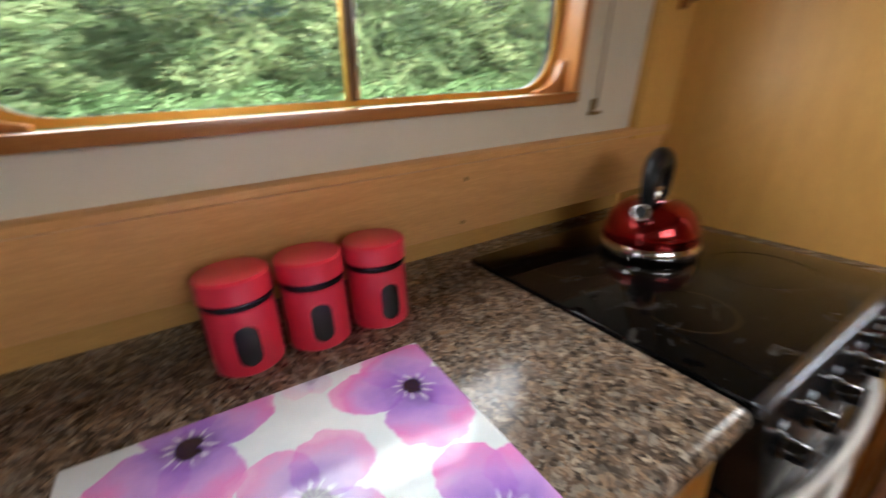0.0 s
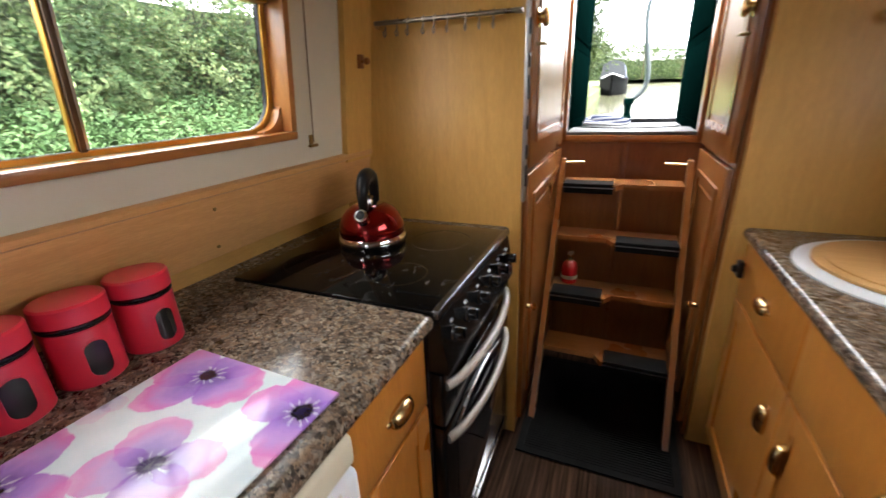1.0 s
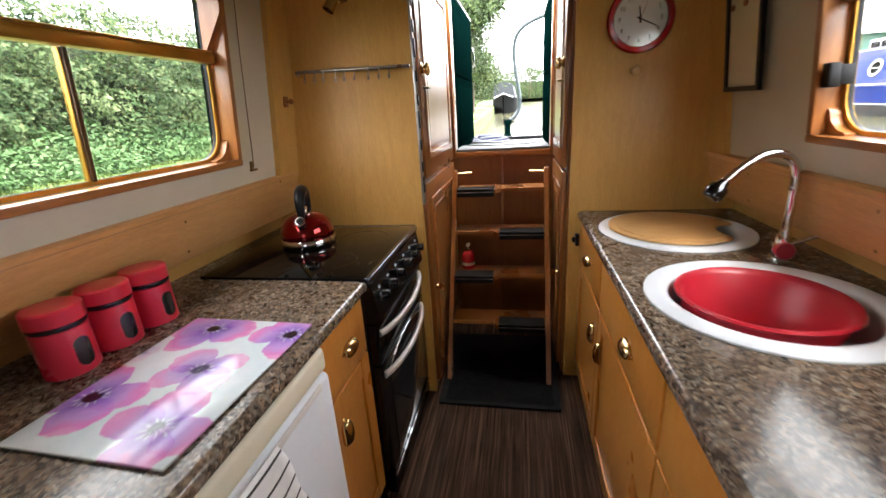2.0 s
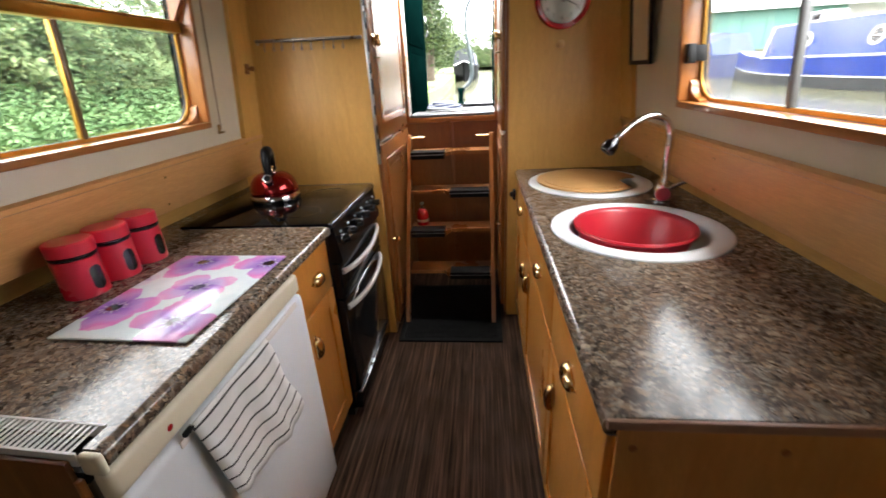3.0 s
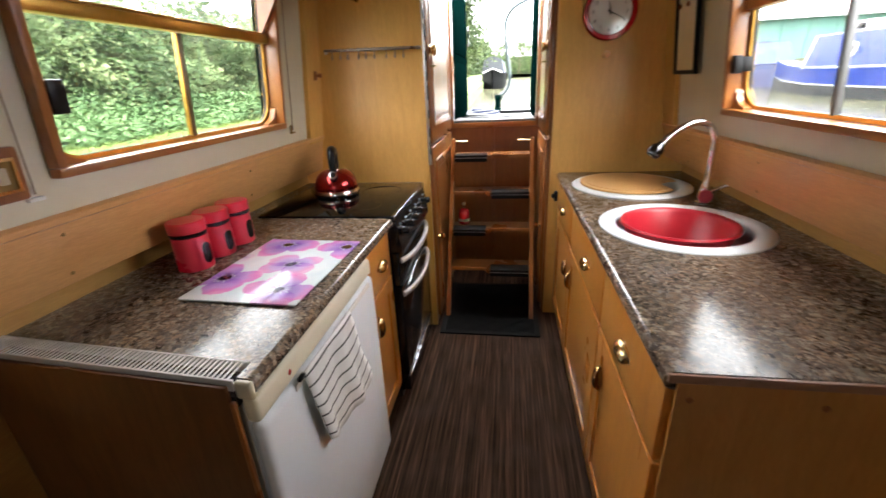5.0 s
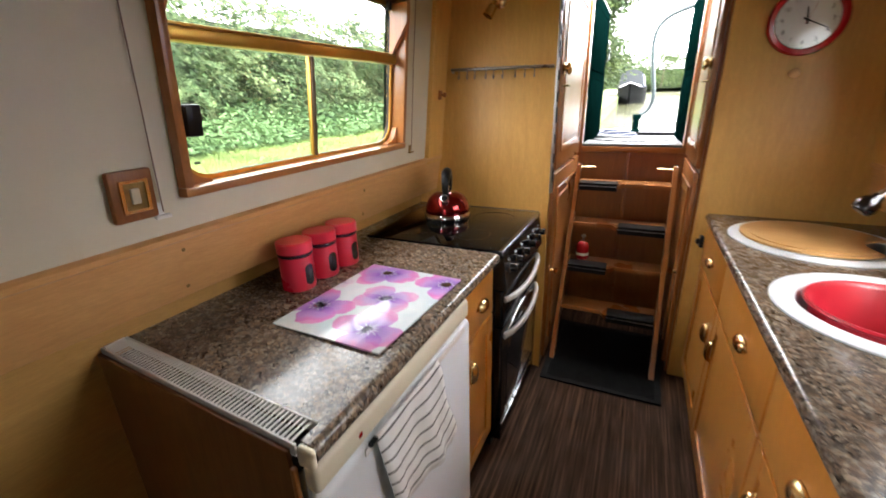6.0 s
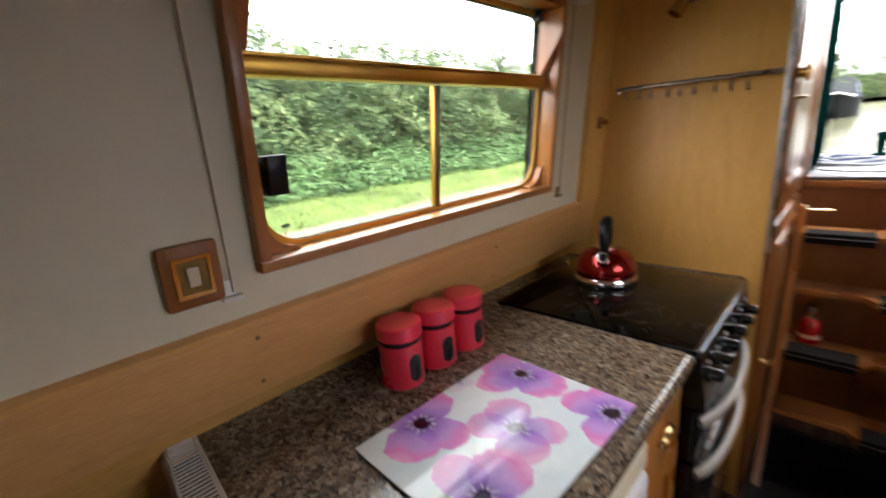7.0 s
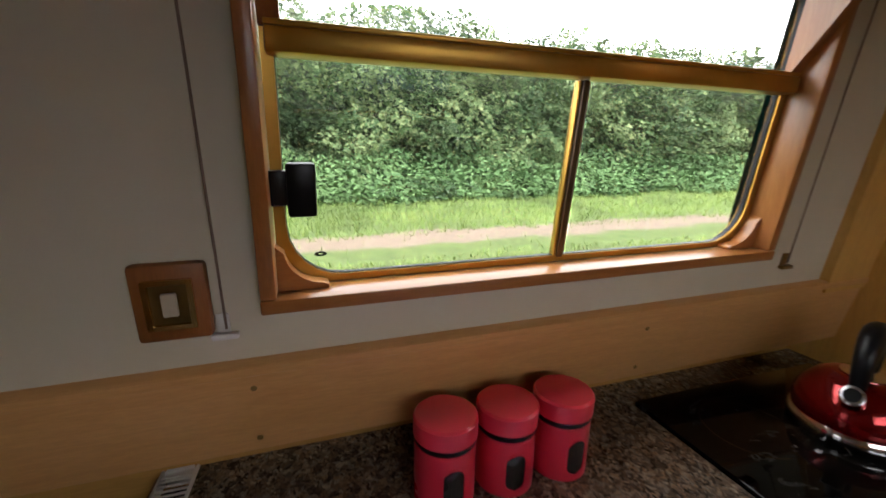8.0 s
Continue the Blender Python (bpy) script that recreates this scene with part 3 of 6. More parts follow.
# cabin doors folded back along the passage, and the cupboards below them
for side, y0 in (('L', 0.64), ('R', 0.835)):
    g = lambda u, v, d, side=side: mx(side, (d, u, v))
    for nm, z0, z1, lab in (("cabin_door", 1.03, 1.88, "glossy cherry cabin door folded open against the passage"),
                            ("cupboard_door", 0.05, 1.012, "cherry cupboard door low in the passage")):
        dr = thing(nm, lab, "door", "passage doors")
        y1 = 1.375
        part("leaf", Shape().box(0.610, 0.630, y0, y1, z0, z1, 0.003, 2, lambda x, y, z: mx(side, (x, y, z))), CHERRY, dr)
        a, b = rounded(y0 + 0.075, y1 - 0.075, z0 + 0.075, z1 - 0.075, 0.002, 1), rounded(y0 + 0.1, y1 - 0.1, z0 + 0.1, z1 - 0.1, 0.002, 1)
        part("moulding", Shape().ring(a, b, g, 0.629, 0.637), LADDERWOOD, dr, "thin raised moulding")
        part("panel", Shape().prism(rounded(y0 + 0.125, y1 - 0.125, z0 + 0.125, z1 - 0.125, 0.004, 2), g, 0.629, 0.634), CHERRY, dr)
        if nm == "cabin_door":
            ky = y0 + 0.02
            s = Shape().lathe([(0.0, 0), (0.024, 0), (0.026, 0.004), (0.02, 0.007), (0.014, 0.01), (0.014, 0.014), (0.022, 0.018), (0.026, 0.024), (0.023, 0.031), (0.012, 0.035), (0, 0.036)],
                              mx(side, (0.63, ky + 0.02, 1.452)), 20, (1 if side == 'L' else -1, 0, 0))
            part("knob", s, BRASS, dr, "polished brass knob")
            s = Shape().tube([mx(side, (0.632, ky + 0.02, 1.385)), mx(side, (0.652, ky + 0.02, 1.385)), mx(side, (0.655, ky + 0.045, 1.385))], 0.005, 8)
            part("key", s, DULLBRASS, dr, "small brass key in the lock")
        else:
            s = Shape().lathe([(0.0, 0), (0.012, 0), (0.008, 0.004), (0.006, 0.014), (0.014, 0.02), (0.016, 0.028), (0.01, 0.035), (0, 0.036)],
                              mx(side, (0.63, y0 + 0.04, 0.53)), 16, (1 if side == 'L' else -1, 0, 0))
            part("knob", s, BRASS, dr, "small brass knob")
s = Shape().box(0.6125, 0.6215, 0.609, 0.636, 0.93, 1.9, 0.001)
hinge = solid("edge_strip", s, ALU, "worn metal strip on the bulkhead edge", "metal strip")
for i in range(11):
    part("catch", Shape().box(0.6195, 0.626, 0.611, 0.632, 0.98 + i * 0.085, 0.98 + i * 0.085 + (0.04 if i % 3 else 0.065), 0.001), BLACKPLASTIC, hinge)


# ---- windows ----
def window(side, y0, y1, my, name):
    f = on_wall(side)
    z0, z1 = 1.155, 1.69
    w = thing(name, "brass-framed cabin window in a varnished wooden reveal", "window", kind="structure")
    slabp = lambda nm, a, b, c, d, e0, e1, m, lab="", bev=0.003, par=w: part(nm, slab(Shape(), side, a, b, c, d, e0, e1, bev), m, par, lab)
    slabp("sill_board", y0, y1, z0, z0 + 0.02, -0.048, 0.028, FRAMEWOOD, "wooden sill board")
    slabp("top_board", y0, y1, z1 - 0.02, z1, -0.048, 0.028, FRAMEWOOD)
    slabp("side_board", y0, y0 + 0.02, z0 + 0.0205, z1 - 0.0205, -0.048, 0.027, FRAMEWOOD_Z)
    slabp("side_board", y1 - 0.02, y1, z0 + 0.0205, z1 - 0.0205, -0.048, 0.027, FRAMEWOOD_Z)
    a0, a1, b0, b1 = y0 + 0.021, y1 - 0.021, z0 + 0.021, z1 - 0.021
    o, i = rounded(a0, a1, b0, b1, 0.004), rounded(a0 + 0.014, a1 - 0.014, b0 + 0.01, b1 - 0.012, (0.075, 0.075, 0.05, 0.05))
    part("metal_frame", Shape().ring(o, i, f, -0.046, -0.03), BRASSFRAME, w, "gold anodised metal frame with round corners")
    o2 = rounded(a0 + 0.0145, a1 - 0.0145, b0 + 0.0105, b1 - 0.0125, (0.075, 0.075, 0.05, 0.05))
    i2 = rounded(a0 + 0.0155, a1 - 0.0165, b0 + 0.0115, b1 - 0.0145, (0.072, 0.072, 0.05, 0.05))
    part("gasket", Shape().ring(o2, i2, f, -0.044, -0.034), BLACKPLASTIC, w, "black rubber gasket")
    t0, t1 = 1.467, 1.495
    slabp("transom", a0 + 0.006, a1 - 0.006, t0, t1, -0.045, -0.008, BRASSFRAME, "gold metal transom bar", 0.004)
    slabp("transom_lip", a0 + 0.006, a1 - 0.006, t1 + 0.0005, t1 + 0.007, -0.03, -0.012, BRASSFRAME, "", 0.001)
    if side == 'L':
        slabp("mullion", my - 0.0135, my - 0.0085, b0 + 0.008, t0 - 0.001, -0.045, -0.031, BRASSFRAME, "slim gold metal mullion", 0.002)
        slabp("mullion_web", my - 0.008, my + 0.002, b0 + 0.008, t0 - 0.001, -0.045, -0.026, BRONZE, "dark bronze strip", 0.001)
        slabp("sash_edge", my + 0.0025, my + 0.012, b0 + 0.008, t0 - 0.001, -0.047, -0.036, ALU, "worn aluminium edge", 0.002)
    else:
        slabp("mullion", my - 0.009, my + 0.004, b0 + 0.008, t0 - 0.001, -0.045, -0.026, DARKBAR, "slim dark metal mullion", 0.002)
    for y_a, y_b in ((a0 + 0.016, my - 0.0145), (my + 0.0165, a1 - 0.016)):
        ob = slabp("pane", y_a, y_b, b0 + 0.012, t0 - 0.0005, -0.040, -0.037, GLASS, "", 0)
        ob.visible_shadow = False
    ob = slabp("pane", a0 + 0.016, a1 - 0.016, t1 + 0.008, b1 - 0.014, -0.040, -0.037, GLASS, "", 0)
    ob.visible_shadow = False
    # small oval maker's stamps etched on the lower corners of the panes
    if side == 'L':
        for yc, zc in ((-0.622, 1.217), (0.205, 1.225)):
            oval = lambda a, b: [(yc + a * math.cos(2 * math.pi * i / 20), zc + b * math.sin(2 * math.pi * i / 20)) for i in range(20)]
            part("glass_stamp", Shape().ring(oval(0.0085, 0.0036), oval(0.0032, 0.0009), f, -0.0368, -0.0362), BLACKPLASTIC, w, "small dark oval stamp on the glass")
    # concave corner blocks on the sill
    for yc, sg in ((y0 + 0.0205, 1), (y1 - 0.0205, -1)):
        zb = z0 + 0.0205
        pts = [(yc, zb), (yc + sg * 0.066, zb), (yc + sg * 0.066, zb + 0.005)]
        pts += [(yc + sg * (0.062 - 0.052 * math.sin(radians(a))), zb + 0.058 - 0.05 * math.cos(radians(a))) for a in range(4, 91, 8)] + [(yc, zb + 0.063)]
        part("corner_block", Shape().prism(pts, f, -0.029, -0.004), FRAMEWOOD, w, "shaped wooden corner block")
    # cheeks of the opening top light
    for yc, sg in ((y0 + 0.0205, 1), (y1 - 0.0205, -1)):
        sh = Shape().prism([(-0.03, 1.497), (-0.022, 1.497), (0.04, 1.60), (0.04, 1.665), (-0.03, 1.665)], lambda u, v, d: f(d, v, u), yc + sg * 0.0005, yc + sg * 0.024)
        part("cheek", sh, FRAMEWOOD_Z, w, "tapered wooden cheek of the top light")
    slabp("stay", y1 - 0.075, y1 - 0.062, 1.64, 1.668, -0.03, -0.012, BLACKPLASTIC, "small black catch", 0.002)
    return w


w_l = window('L', -0.70, 0.238, -0.224, "window_1")
w_r = window('R', -0.732, 0.205, -0.233, "window_2")

# thumb latches on the sliding panes
f = on_wall('L')
lt = thing("window_latch", "square black plastic latch on the window frame", "latch", "window latches")
part("base", slab(Shape(), 'L', -0.683, -0.655, 1.29, 1.335, -0.034, -0.012, 0.003), BLACKPLASTIC, lt)
part("block", slab(Shape(), 'L', -0.66, -0.625, 1.278, 1.345, -0.03, 0.008, 0.004), BLACKPLASTIC, lt)
lt = thing("window_latch", "square black plastic latch on the window frame", "latch", "window latches")
part("base", slab(Shape(), 'R', 0.155, 0.182, 1.29, 1.335, -0.034, -0.005, 0.003), BLACKPLASTIC, lt)
part("block", slab(Shape(), 'R', 0.15, 0.178, 1.285, 1.34, -0.004, 0.022, 0.004), BLACKPLASTIC, lt)

# roller blind over the left window, cords and cleats
bl = thing("roller_blind", "rolled-up cream blind with a dark edge over the window", "blind")
part("roll", Shape().tube([f(-0.73, 1.722, 0.03), f(0.335, 1.722, 0.03)], 0.026, 18), WHITEWALL, bl)
part("hem_bar", slab(Shape(), 'L', -0.73, 0.335, 1.692, 1.703, 0.012, 0.05, 0.002), WHITEPLASTIC, bl)
part("edge", slab(Shape(), 'L', -0.73, 0.335, 1.7045, 1.711, 0.03, 0.058, 0.001), REDPLASTIC, bl, "dark red edge")
for side, ya, za, cl in (('L', -0.748, 1.125, 1), ('L', 0.318, 1.128, 1), ('R', -0.738, 1.128, 0)):
    fs = on_wall(side)
    cd = thing("blind_cord", "thin blind cord held by a small cleat on the wall", "cord", "blind cords")
    part("cord", Shape().tube([fs(ya - 0.004, 1.88, 0.008), fs(ya - 0.002, 1.5, 0.006), fs(ya + 0.004, za + 0.01, 0.008)], 0.0016, 6), CORD, cd)
    part("cleat", Shape().box(-0.006, 0.006, -0.014, 0.018, -0.004, 0.004, 0.002, 2, lambda x, y, z: (Vector(fs(ya, za, 0.008)) + Vector((x, y, z)))), GRILLEWHITE if ya < 0 else DULLBRASS, cd)
    part("plate", slab(Shape(), side, ya - 0.008, ya + 0.008, za - 0.002, za + 0.03, 0.0, 0.005, 0.002), GRILLEWHITE if ya < 0 else DULLBRASS, cd)


def switch(side, y0, y1, z0, z1, depth, label, rocker=ROCKERCREAM, rocker_label="cream rocker"):
    s = thing("light_switch", label, "switch", "wooden switches")
    f = on_wall(side)
    ob = part("box", slab(Shape(), side, y0, y1, z0, z1, 0.0, depth, 0.006), BOXWOOD, s)
    yc, zc = (y0 + y1) / 2, (z0 + z1) / 2
    part("rim", Shape().ring(rounded(yc - 0.026, yc + 0.026, zc - 0.032, zc + 0.032, 0.002), rounded(yc - 0.02, yc + 0.02, zc - 0.026, zc + 0.026, 0.002), f, depth - 0.001, depth + 0.006), BRASS, s, "brass rim")
    part("plate", slab(Shape(), side, yc - 0.0205, yc + 0.0205, zc - 0.0265, zc + 0.0265, depth - 0.001, depth + 0.001), DULLBRASS, s)
    part("rocker", slab(Shape(), side, yc - 0.008, yc + 0.008, zc - 0.015, zc + 0.015, depth, depth + 0.007, 0.002), rocker, s, rocker_label)


switch('L', -0.838, -0.757, 1.13, 1.231, 0.018, "brass light switch in a square wooden surround")
switch('R', -0.862, -0.79, 1.16, 1.254, 0.032, "brass light switch on a deep wooden box", BRASS, "brass rocker")

# double socket low on the lining
so = thing("wall_socket", "brass double socket with white inserts, low on the wall", "socket")
part("plate", Shape().box(1.8565, 1.866, -0.978, -0.835, 0.664, 0.752, 0.004), SOCKETBRASS, so, "brass face plate")
for y in (-0.865, -0.943):
    o = part("outlet", Shape().box(1.8545, 1.8575, y - 0.017, y + 0.017, 0.677, 0.692, 0.001).box(1.8545, 1.8575, y - 0.006, y + 0.006, 0.6925, 0.711, 0.001), WHITEPLASTIC, so, "white three-pin insert")
    for dy, z, w, h in ((-0.011, 0.684, 0.004, 0.002), (0.011, 0.684, 0.004, 0.002), (0, 0.702, 0.002, 0.004)):
        part("slot", Shape().box(1.8538, 1.8548, y + dy - w, y + dy + w, z - h, z + h), INK, o)
for y in (-0.914, -0.896):
    part("rocker", Shape().box(1.852, 1.8575, y - 0.0085, y + 0.0085, 0.708, 0.733, 0.002), WHITEPLASTIC, so)


# ---- left galley units ----
def cup_handle(parent, side, y, z, x, s=1.0, turn=0):
    """A cup pull: half a flattened shell, open below, or turned to open along the boat (turn 1 or -1)."""
    n = 12

    def spot(a, u, v):
        # u along the handle, v across it, the open side at -v
        p = (a, y + u, z + v) if turn == 0 else (a, y - turn * v, z + u)
        return mx(side, p)
    sh = Shape()
    rows = []
    for i in range(n + 1):
        t = math.pi * i / n
        w = math.sin(t) ** 0.55
        rows.append([spot(x + 0.001 + 0.025 * s * math.sin(b) * w, 0.04 * s * math.cos(t), 0.004 + 0.024 * s * math.cos(b) * (0.35 + 0.65 * w)) for b in [math.pi * 0.72 * j / 6 for j in range(7)]])
    flat = [p for r in rows for p in r]
    sh.faces(flat, [(i * 7 + j, i * 7 + j + 1, (i + 1) * 7 + j + 1, (i + 1) * 7 + j) for i in range(n) for j in range(6)])
    ob = part("handle", sh, BRASS, parent, "polished brass cup handle", smooth=70)
    md = ob.modifiers.new("thick", 'SOLIDIFY')
    md.thickness = 0.0025
    for u in (-0.044, 0.044):
        sh = Shape().box(-0.0005, 0.0025, -0.005, 0.005, -0.005, 0.005, 0.001, 1, lambda a, b, c: spot(x + a, u * s + b, c + 0.006))
        part("fixing", sh, BRASS, ob)


def shaker_door(parent, side, y0, y1, z0, z1, x, hy, hz, turn=1):
    fn = lambda a, b, c: mx(side, (a, b, c))
    d = part("door", Shape().box(x - 0.012, x, y0, y1, z0, z1, 0.002, 1, fn), OAK, parent)
    w = 0.055
    part("stile", Shape().box(x, x + 0.008, y0, y0 + w, z0, z1, 0.002, 1, fn), OAK, d)
    part("stile", Shape().box(x, x + 0.008, y1 - w, y1, z0, z1, 0.002, 1, fn), OAK, d)
    part("rail", Shape().box(x, x + 0.0075, y0 + w + 0.0005, y1 - w - 0.0005, z0, z0 + w, 0.002, 1, fn), OAK, d)
    part("rail", Shape().box(x, x + 0.0075, y0 + w + 0.0005, y1 - w - 0.0005, z1 - w, z1, 0.002, 1, fn), OAK, d)
    cup_handle(d, side, hy, hz, x + 0.008, 0.9, turn)


def drawer(parent, side, y0, y1, z0, z1, x, hy, hz):
    fn = lambda a, b, c: mx(side, (a, b, c))
    d = part("drawer_front", Shape().box(x - 0.012, x + 0.008, y0, y1, z0, z1, 0.004, 2, fn), OAK, parent)
    cup_handle(d, side, hy, hz, x + 0.008, 0.9)


def counter_edge(s, x0, x1, y0, y1, roll):
    """A worktop with a rolled front edge on the side x1."""
    r = 0.016
    prof = [(x0, C), (x0, C - 0.036)] + ([(x1 - r, C - 0.036)] + arc((x1 - r, C - 0.036 + r), r, -90, 0, 4)[1:] + arc((x1 - r, C - r), r, 0, 90, 5))
    s.prism(prof, lambda u, v, d: (u, d, v), y0, y1)
    return s


wt = solid("worktop", counter_edge(Shape(), -0.044, 0.578, -0.862, -0.003, 1), GRANITE, "brown speckled granite-look laminate worktop beside the cooker", "worktop", "worktops")
end_piece = part("end_piece", counter_edge(Shape(), 0.545, 0.578, -0.9035, -0.8622, 1), GRANITE, wt)
part("back_strip", Shape().box(-0.044, 0.03, -0.0025, 0.611, C - 0.036, C - 0.0005), GRANITE, wt)
part("filler_strip", counter_edge(Shape(), 0.0305, 0.578, 0.560, 0.611, 1), GRANITE, wt)

cab = thing("cabinet", "orange oak base cabinet with a drawer and a panelled door", "cabinet", "galley cabinets")
part("body", Shape().box(-0.04, 0.535, -0.272, -0.004, 0.09, C - 0.0365), MAPLE, cab)
part("plinth", Shape().box(0.0, 0.525, -0.27, -0.006, 0.0, 0.0895), DARKVOID, cab)
drawer(cab, 'L', -0.270, -0.005, 0.625, 0.803, 0.548, -0.125, 0.70)
shaker_door(cab, 'L', -0.270, -0.005, 0.095, 0.618, 0.548, -0.21, 0.505, 1)
# dark brown puts this end's shade into the colour of an orange veneer
end = solid("end_panel", Shape().box(-0.044, 0.535, -0.926, -0.9172, 0.0, 0.838, 0.002), DARKOAK, "veneered end panel of the galley unit, coloured dark brown for its shade", "panel")
part("edge_strip", Shape().box(0.5352, 0.545, -0.927, -0.9172, 0.0, 0.806, 0.002), LADDERWOOD, end)

gr = thing("vent_grille", "white slotted metal vent grille at the worktop's end", "grille")
# the tray's near-black colour paints the shade between the slats
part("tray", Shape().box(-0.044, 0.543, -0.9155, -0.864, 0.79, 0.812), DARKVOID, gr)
part("rim", Shape().box(-0.044, 0.5445, -0.9168, -0.912, 0.8255, 0.848, 0.001).box(-0.044, 0.5445, -0.8675, -0.8625, 0.825, 0.848, 0.001)
     .box(-0.044, -0.036, -0.9100, -0.8695, 0.825, 0.849, 0.001), GRILLEWHITE, gr)
part("corner_cap", Shape().box(0.5447, 0.579, -0.917, -0.904, 0.8085, 0.845, 0.006, 4), CREAMPLASTIC, gr, "rounded cream corner cap")
for i in range(56):
    x = -0.030 + i * 0.0102
    ob = part("slat", Shape().box(x, x + 0.0042, -0.9118, -0.8677, 0.8462, 0.8474), GRILLEWHITE, gr)

fr = thing("fridge", "small white under-counter fridge with a cream top rail", "fridge")
part("body", Shape().box(0.0, 0.545, -0.908, -0.280, 0.03, 0.789, 0.006), WHITEPLASTIC, fr)
part("door", Shape().box(0.546, 0.580, -0.912, -0.281, 0.05, 0.748, 0.016, 4), WHITEPLASTIC, fr)
part("top_rail", Shape().box(0.5455, 0.576, -0.913, -0.281, 0.752, 0.807, 0.011, 4), CREAMPLASTIC, fr, "cream plastic top rail")
part("grip", Shape().box(0.5795, 0.583, -0.80, -0.33, 0.728, 0.744, 0.0015), GRILLEWHITE, fr)
part("lamp", Shape().lathe([(0.006, 0), (0.006, 0.003), (0.003, 0.005), (0, 0.005)], (0.573, -0.80, 0.778), 14, (1, 0, 0)), REDGLOSS, fr, "small red indicator")
part("foot", Shape().box(0.02, 0.53, -0.84, -0.30, 0.0, 0.0295), BLACKPLASTIC, fr)

# the unit's end is cut slightly askew
for ob in (end, *end.children, *gr.children, *fr.children, wt, end_piece):
    for v in ob.data.vertices:
        if v.co.y < -0.8:
            v.co.y += 0.06 * (0.57 - v.co.x)

# tea towel hooked on the fridge door
tw = bmesh.new()
uvl = tw.loops.layers.uv.new("uv")
nu, nv = 14, 18
grid = []
tl, tr_, bl_, br_ = Vector((0.5835, -0.777, 0.758)), Vector((0.5835, -0.515, 0.752)), Vector((0.5835, -0.748, 0.55)), Vector((0.5835, -0.43, 0.475))
for j in range(nv + 1):
    v = j / nv
    row = []
    for i in range(nu + 1):
        u = i / nu
        p = (tl * (1 - u) + tr_ * u) * (1 - v) + (bl_ * (1 - u) + br_ * u) * v
        p = p + Vector((0.005 + 0.008 * v ** 0.7 * (1 + math.sin(u * 11 + v * 1.2)) + 0.004 * (1 + math.sin(u * 23)) * v, 0.006 * math.sin(v * 9) * u, -0.03 * math.sin(u * math.pi) * v * (1 - 0.4 * u) - 0.008 * math.sin(u * 9.5) * v ** 0.6))
        row.append(tw.verts.new(p))
    grid.append(row)
for j in range(nv):
    for i in range(nu):
        fc = tw.faces.new([grid[j][i], grid[j + 1][i], grid[j + 1][i + 1], grid[j][i + 1]])
        for lp, (a, b) in zip(fc.loops, ((i, j), (i, j + 1), (i + 1, j + 1), (i + 1, j))):
            lp[uvl].uv = (a / nu, b / nv + 0.1)
towel = tagged(part("tea_towel", tw, TOWEL, smooth=80), "white tea towel with thin black stripes on the fridge door", "towel")
md = towel.modifiers.new("thick", 'SOLIDIFY')
md.thickness = 0.0025
md.offset = 1

part("clip", Shape().box(0.5835, 0.593, -0.795, -0.772, 0.748, 0.758, 0.003), BLACKPLASTIC, towel, "dark clip at the towel's corner")


# ---- cooker ----
ck = thing("cooker", "black slot-in cooker with a glass hob and two ovens", "cooker")
part("body", Shape().box(0.034, 0.560, 0.002, 0.556, 0.04, 0.838, 0.004), BLACKENAMEL, ck)
part("hob", Shape().box(0.034, 0.580, 0.001, 0.557, 0.8385, 0.8515, 0.003), HOBGLASS, ck, "glossy black ceramic hob")
part("front_trim", Shape().box(0.571, 0.589, 0.001, 0.557, 0.833, 0.853, 0.004, 3), HOBEDGE, ck, "brushed metal front edge")
for cx, cy, r in ((0.17, 0.15, 0.085), (0.17, 0.41, 0.07), (0.42, 0.15, 0.07), (0.42, 0.41, 0.09)):
    n = 40
    cs = lambda rr: [(cx + rr * math.cos(2 * math.pi * i / n), cy + rr * math.sin(2 * math.pi * i / n)) for i in range(n)]
    part("hob_ring", Shape().ring(cs(r), cs(r - 0.003), lambda u, v, d: (u, v, d), 0.8513, 0.8518), HOBMARK, ck, "thin printed cooking zone ring")
s = Shape()
s.prism([(0.558, 0.832), (0.588, 0.832), (0.604, 0.722), (0.604, 0.705), (0.558, 0.705)], lambda u, v, d: (u, d, v), 0.003, 0.555)
part("control_panel", s, BLACKENAMEL, ck)
for i in range(6):
    y = 0.055 + i * 0.088 + (0.012 if i > 2 else 0)
    ax = Vector((1, 0, 0.14)).normalized()
    c0 = Vector((0.5955, y, 0.776))
    kb = part("control_knob", Shape().lathe([(0.019, 0), (0.019, 0.004), (0.015, 0.007), (0.014, 0.024), (0.012, 0.027), (0, 0.027)], c0, 22, ax), KNOBBLACK, ck, "black control knob")
    part("pointer", Shape().box(0.0, 0.006, -0.0028, 0.0028, -0.014, 0.014, 0.001, 1, lambda a, b, c: c0 + ax * (0.025 + a) + Vector((0, b, c))), KNOBBLACK, kb)
    part("dial_mark", Shape().box(-0.001, 0.0006, -0.006, 0.007, 0.0, 0.006, 0, 1, lambda a, b, c: Vector((0.5935, y, 0.803)) + Vector((a - 0.145 * c, b, c))), WHITEPLASTIC, ck)
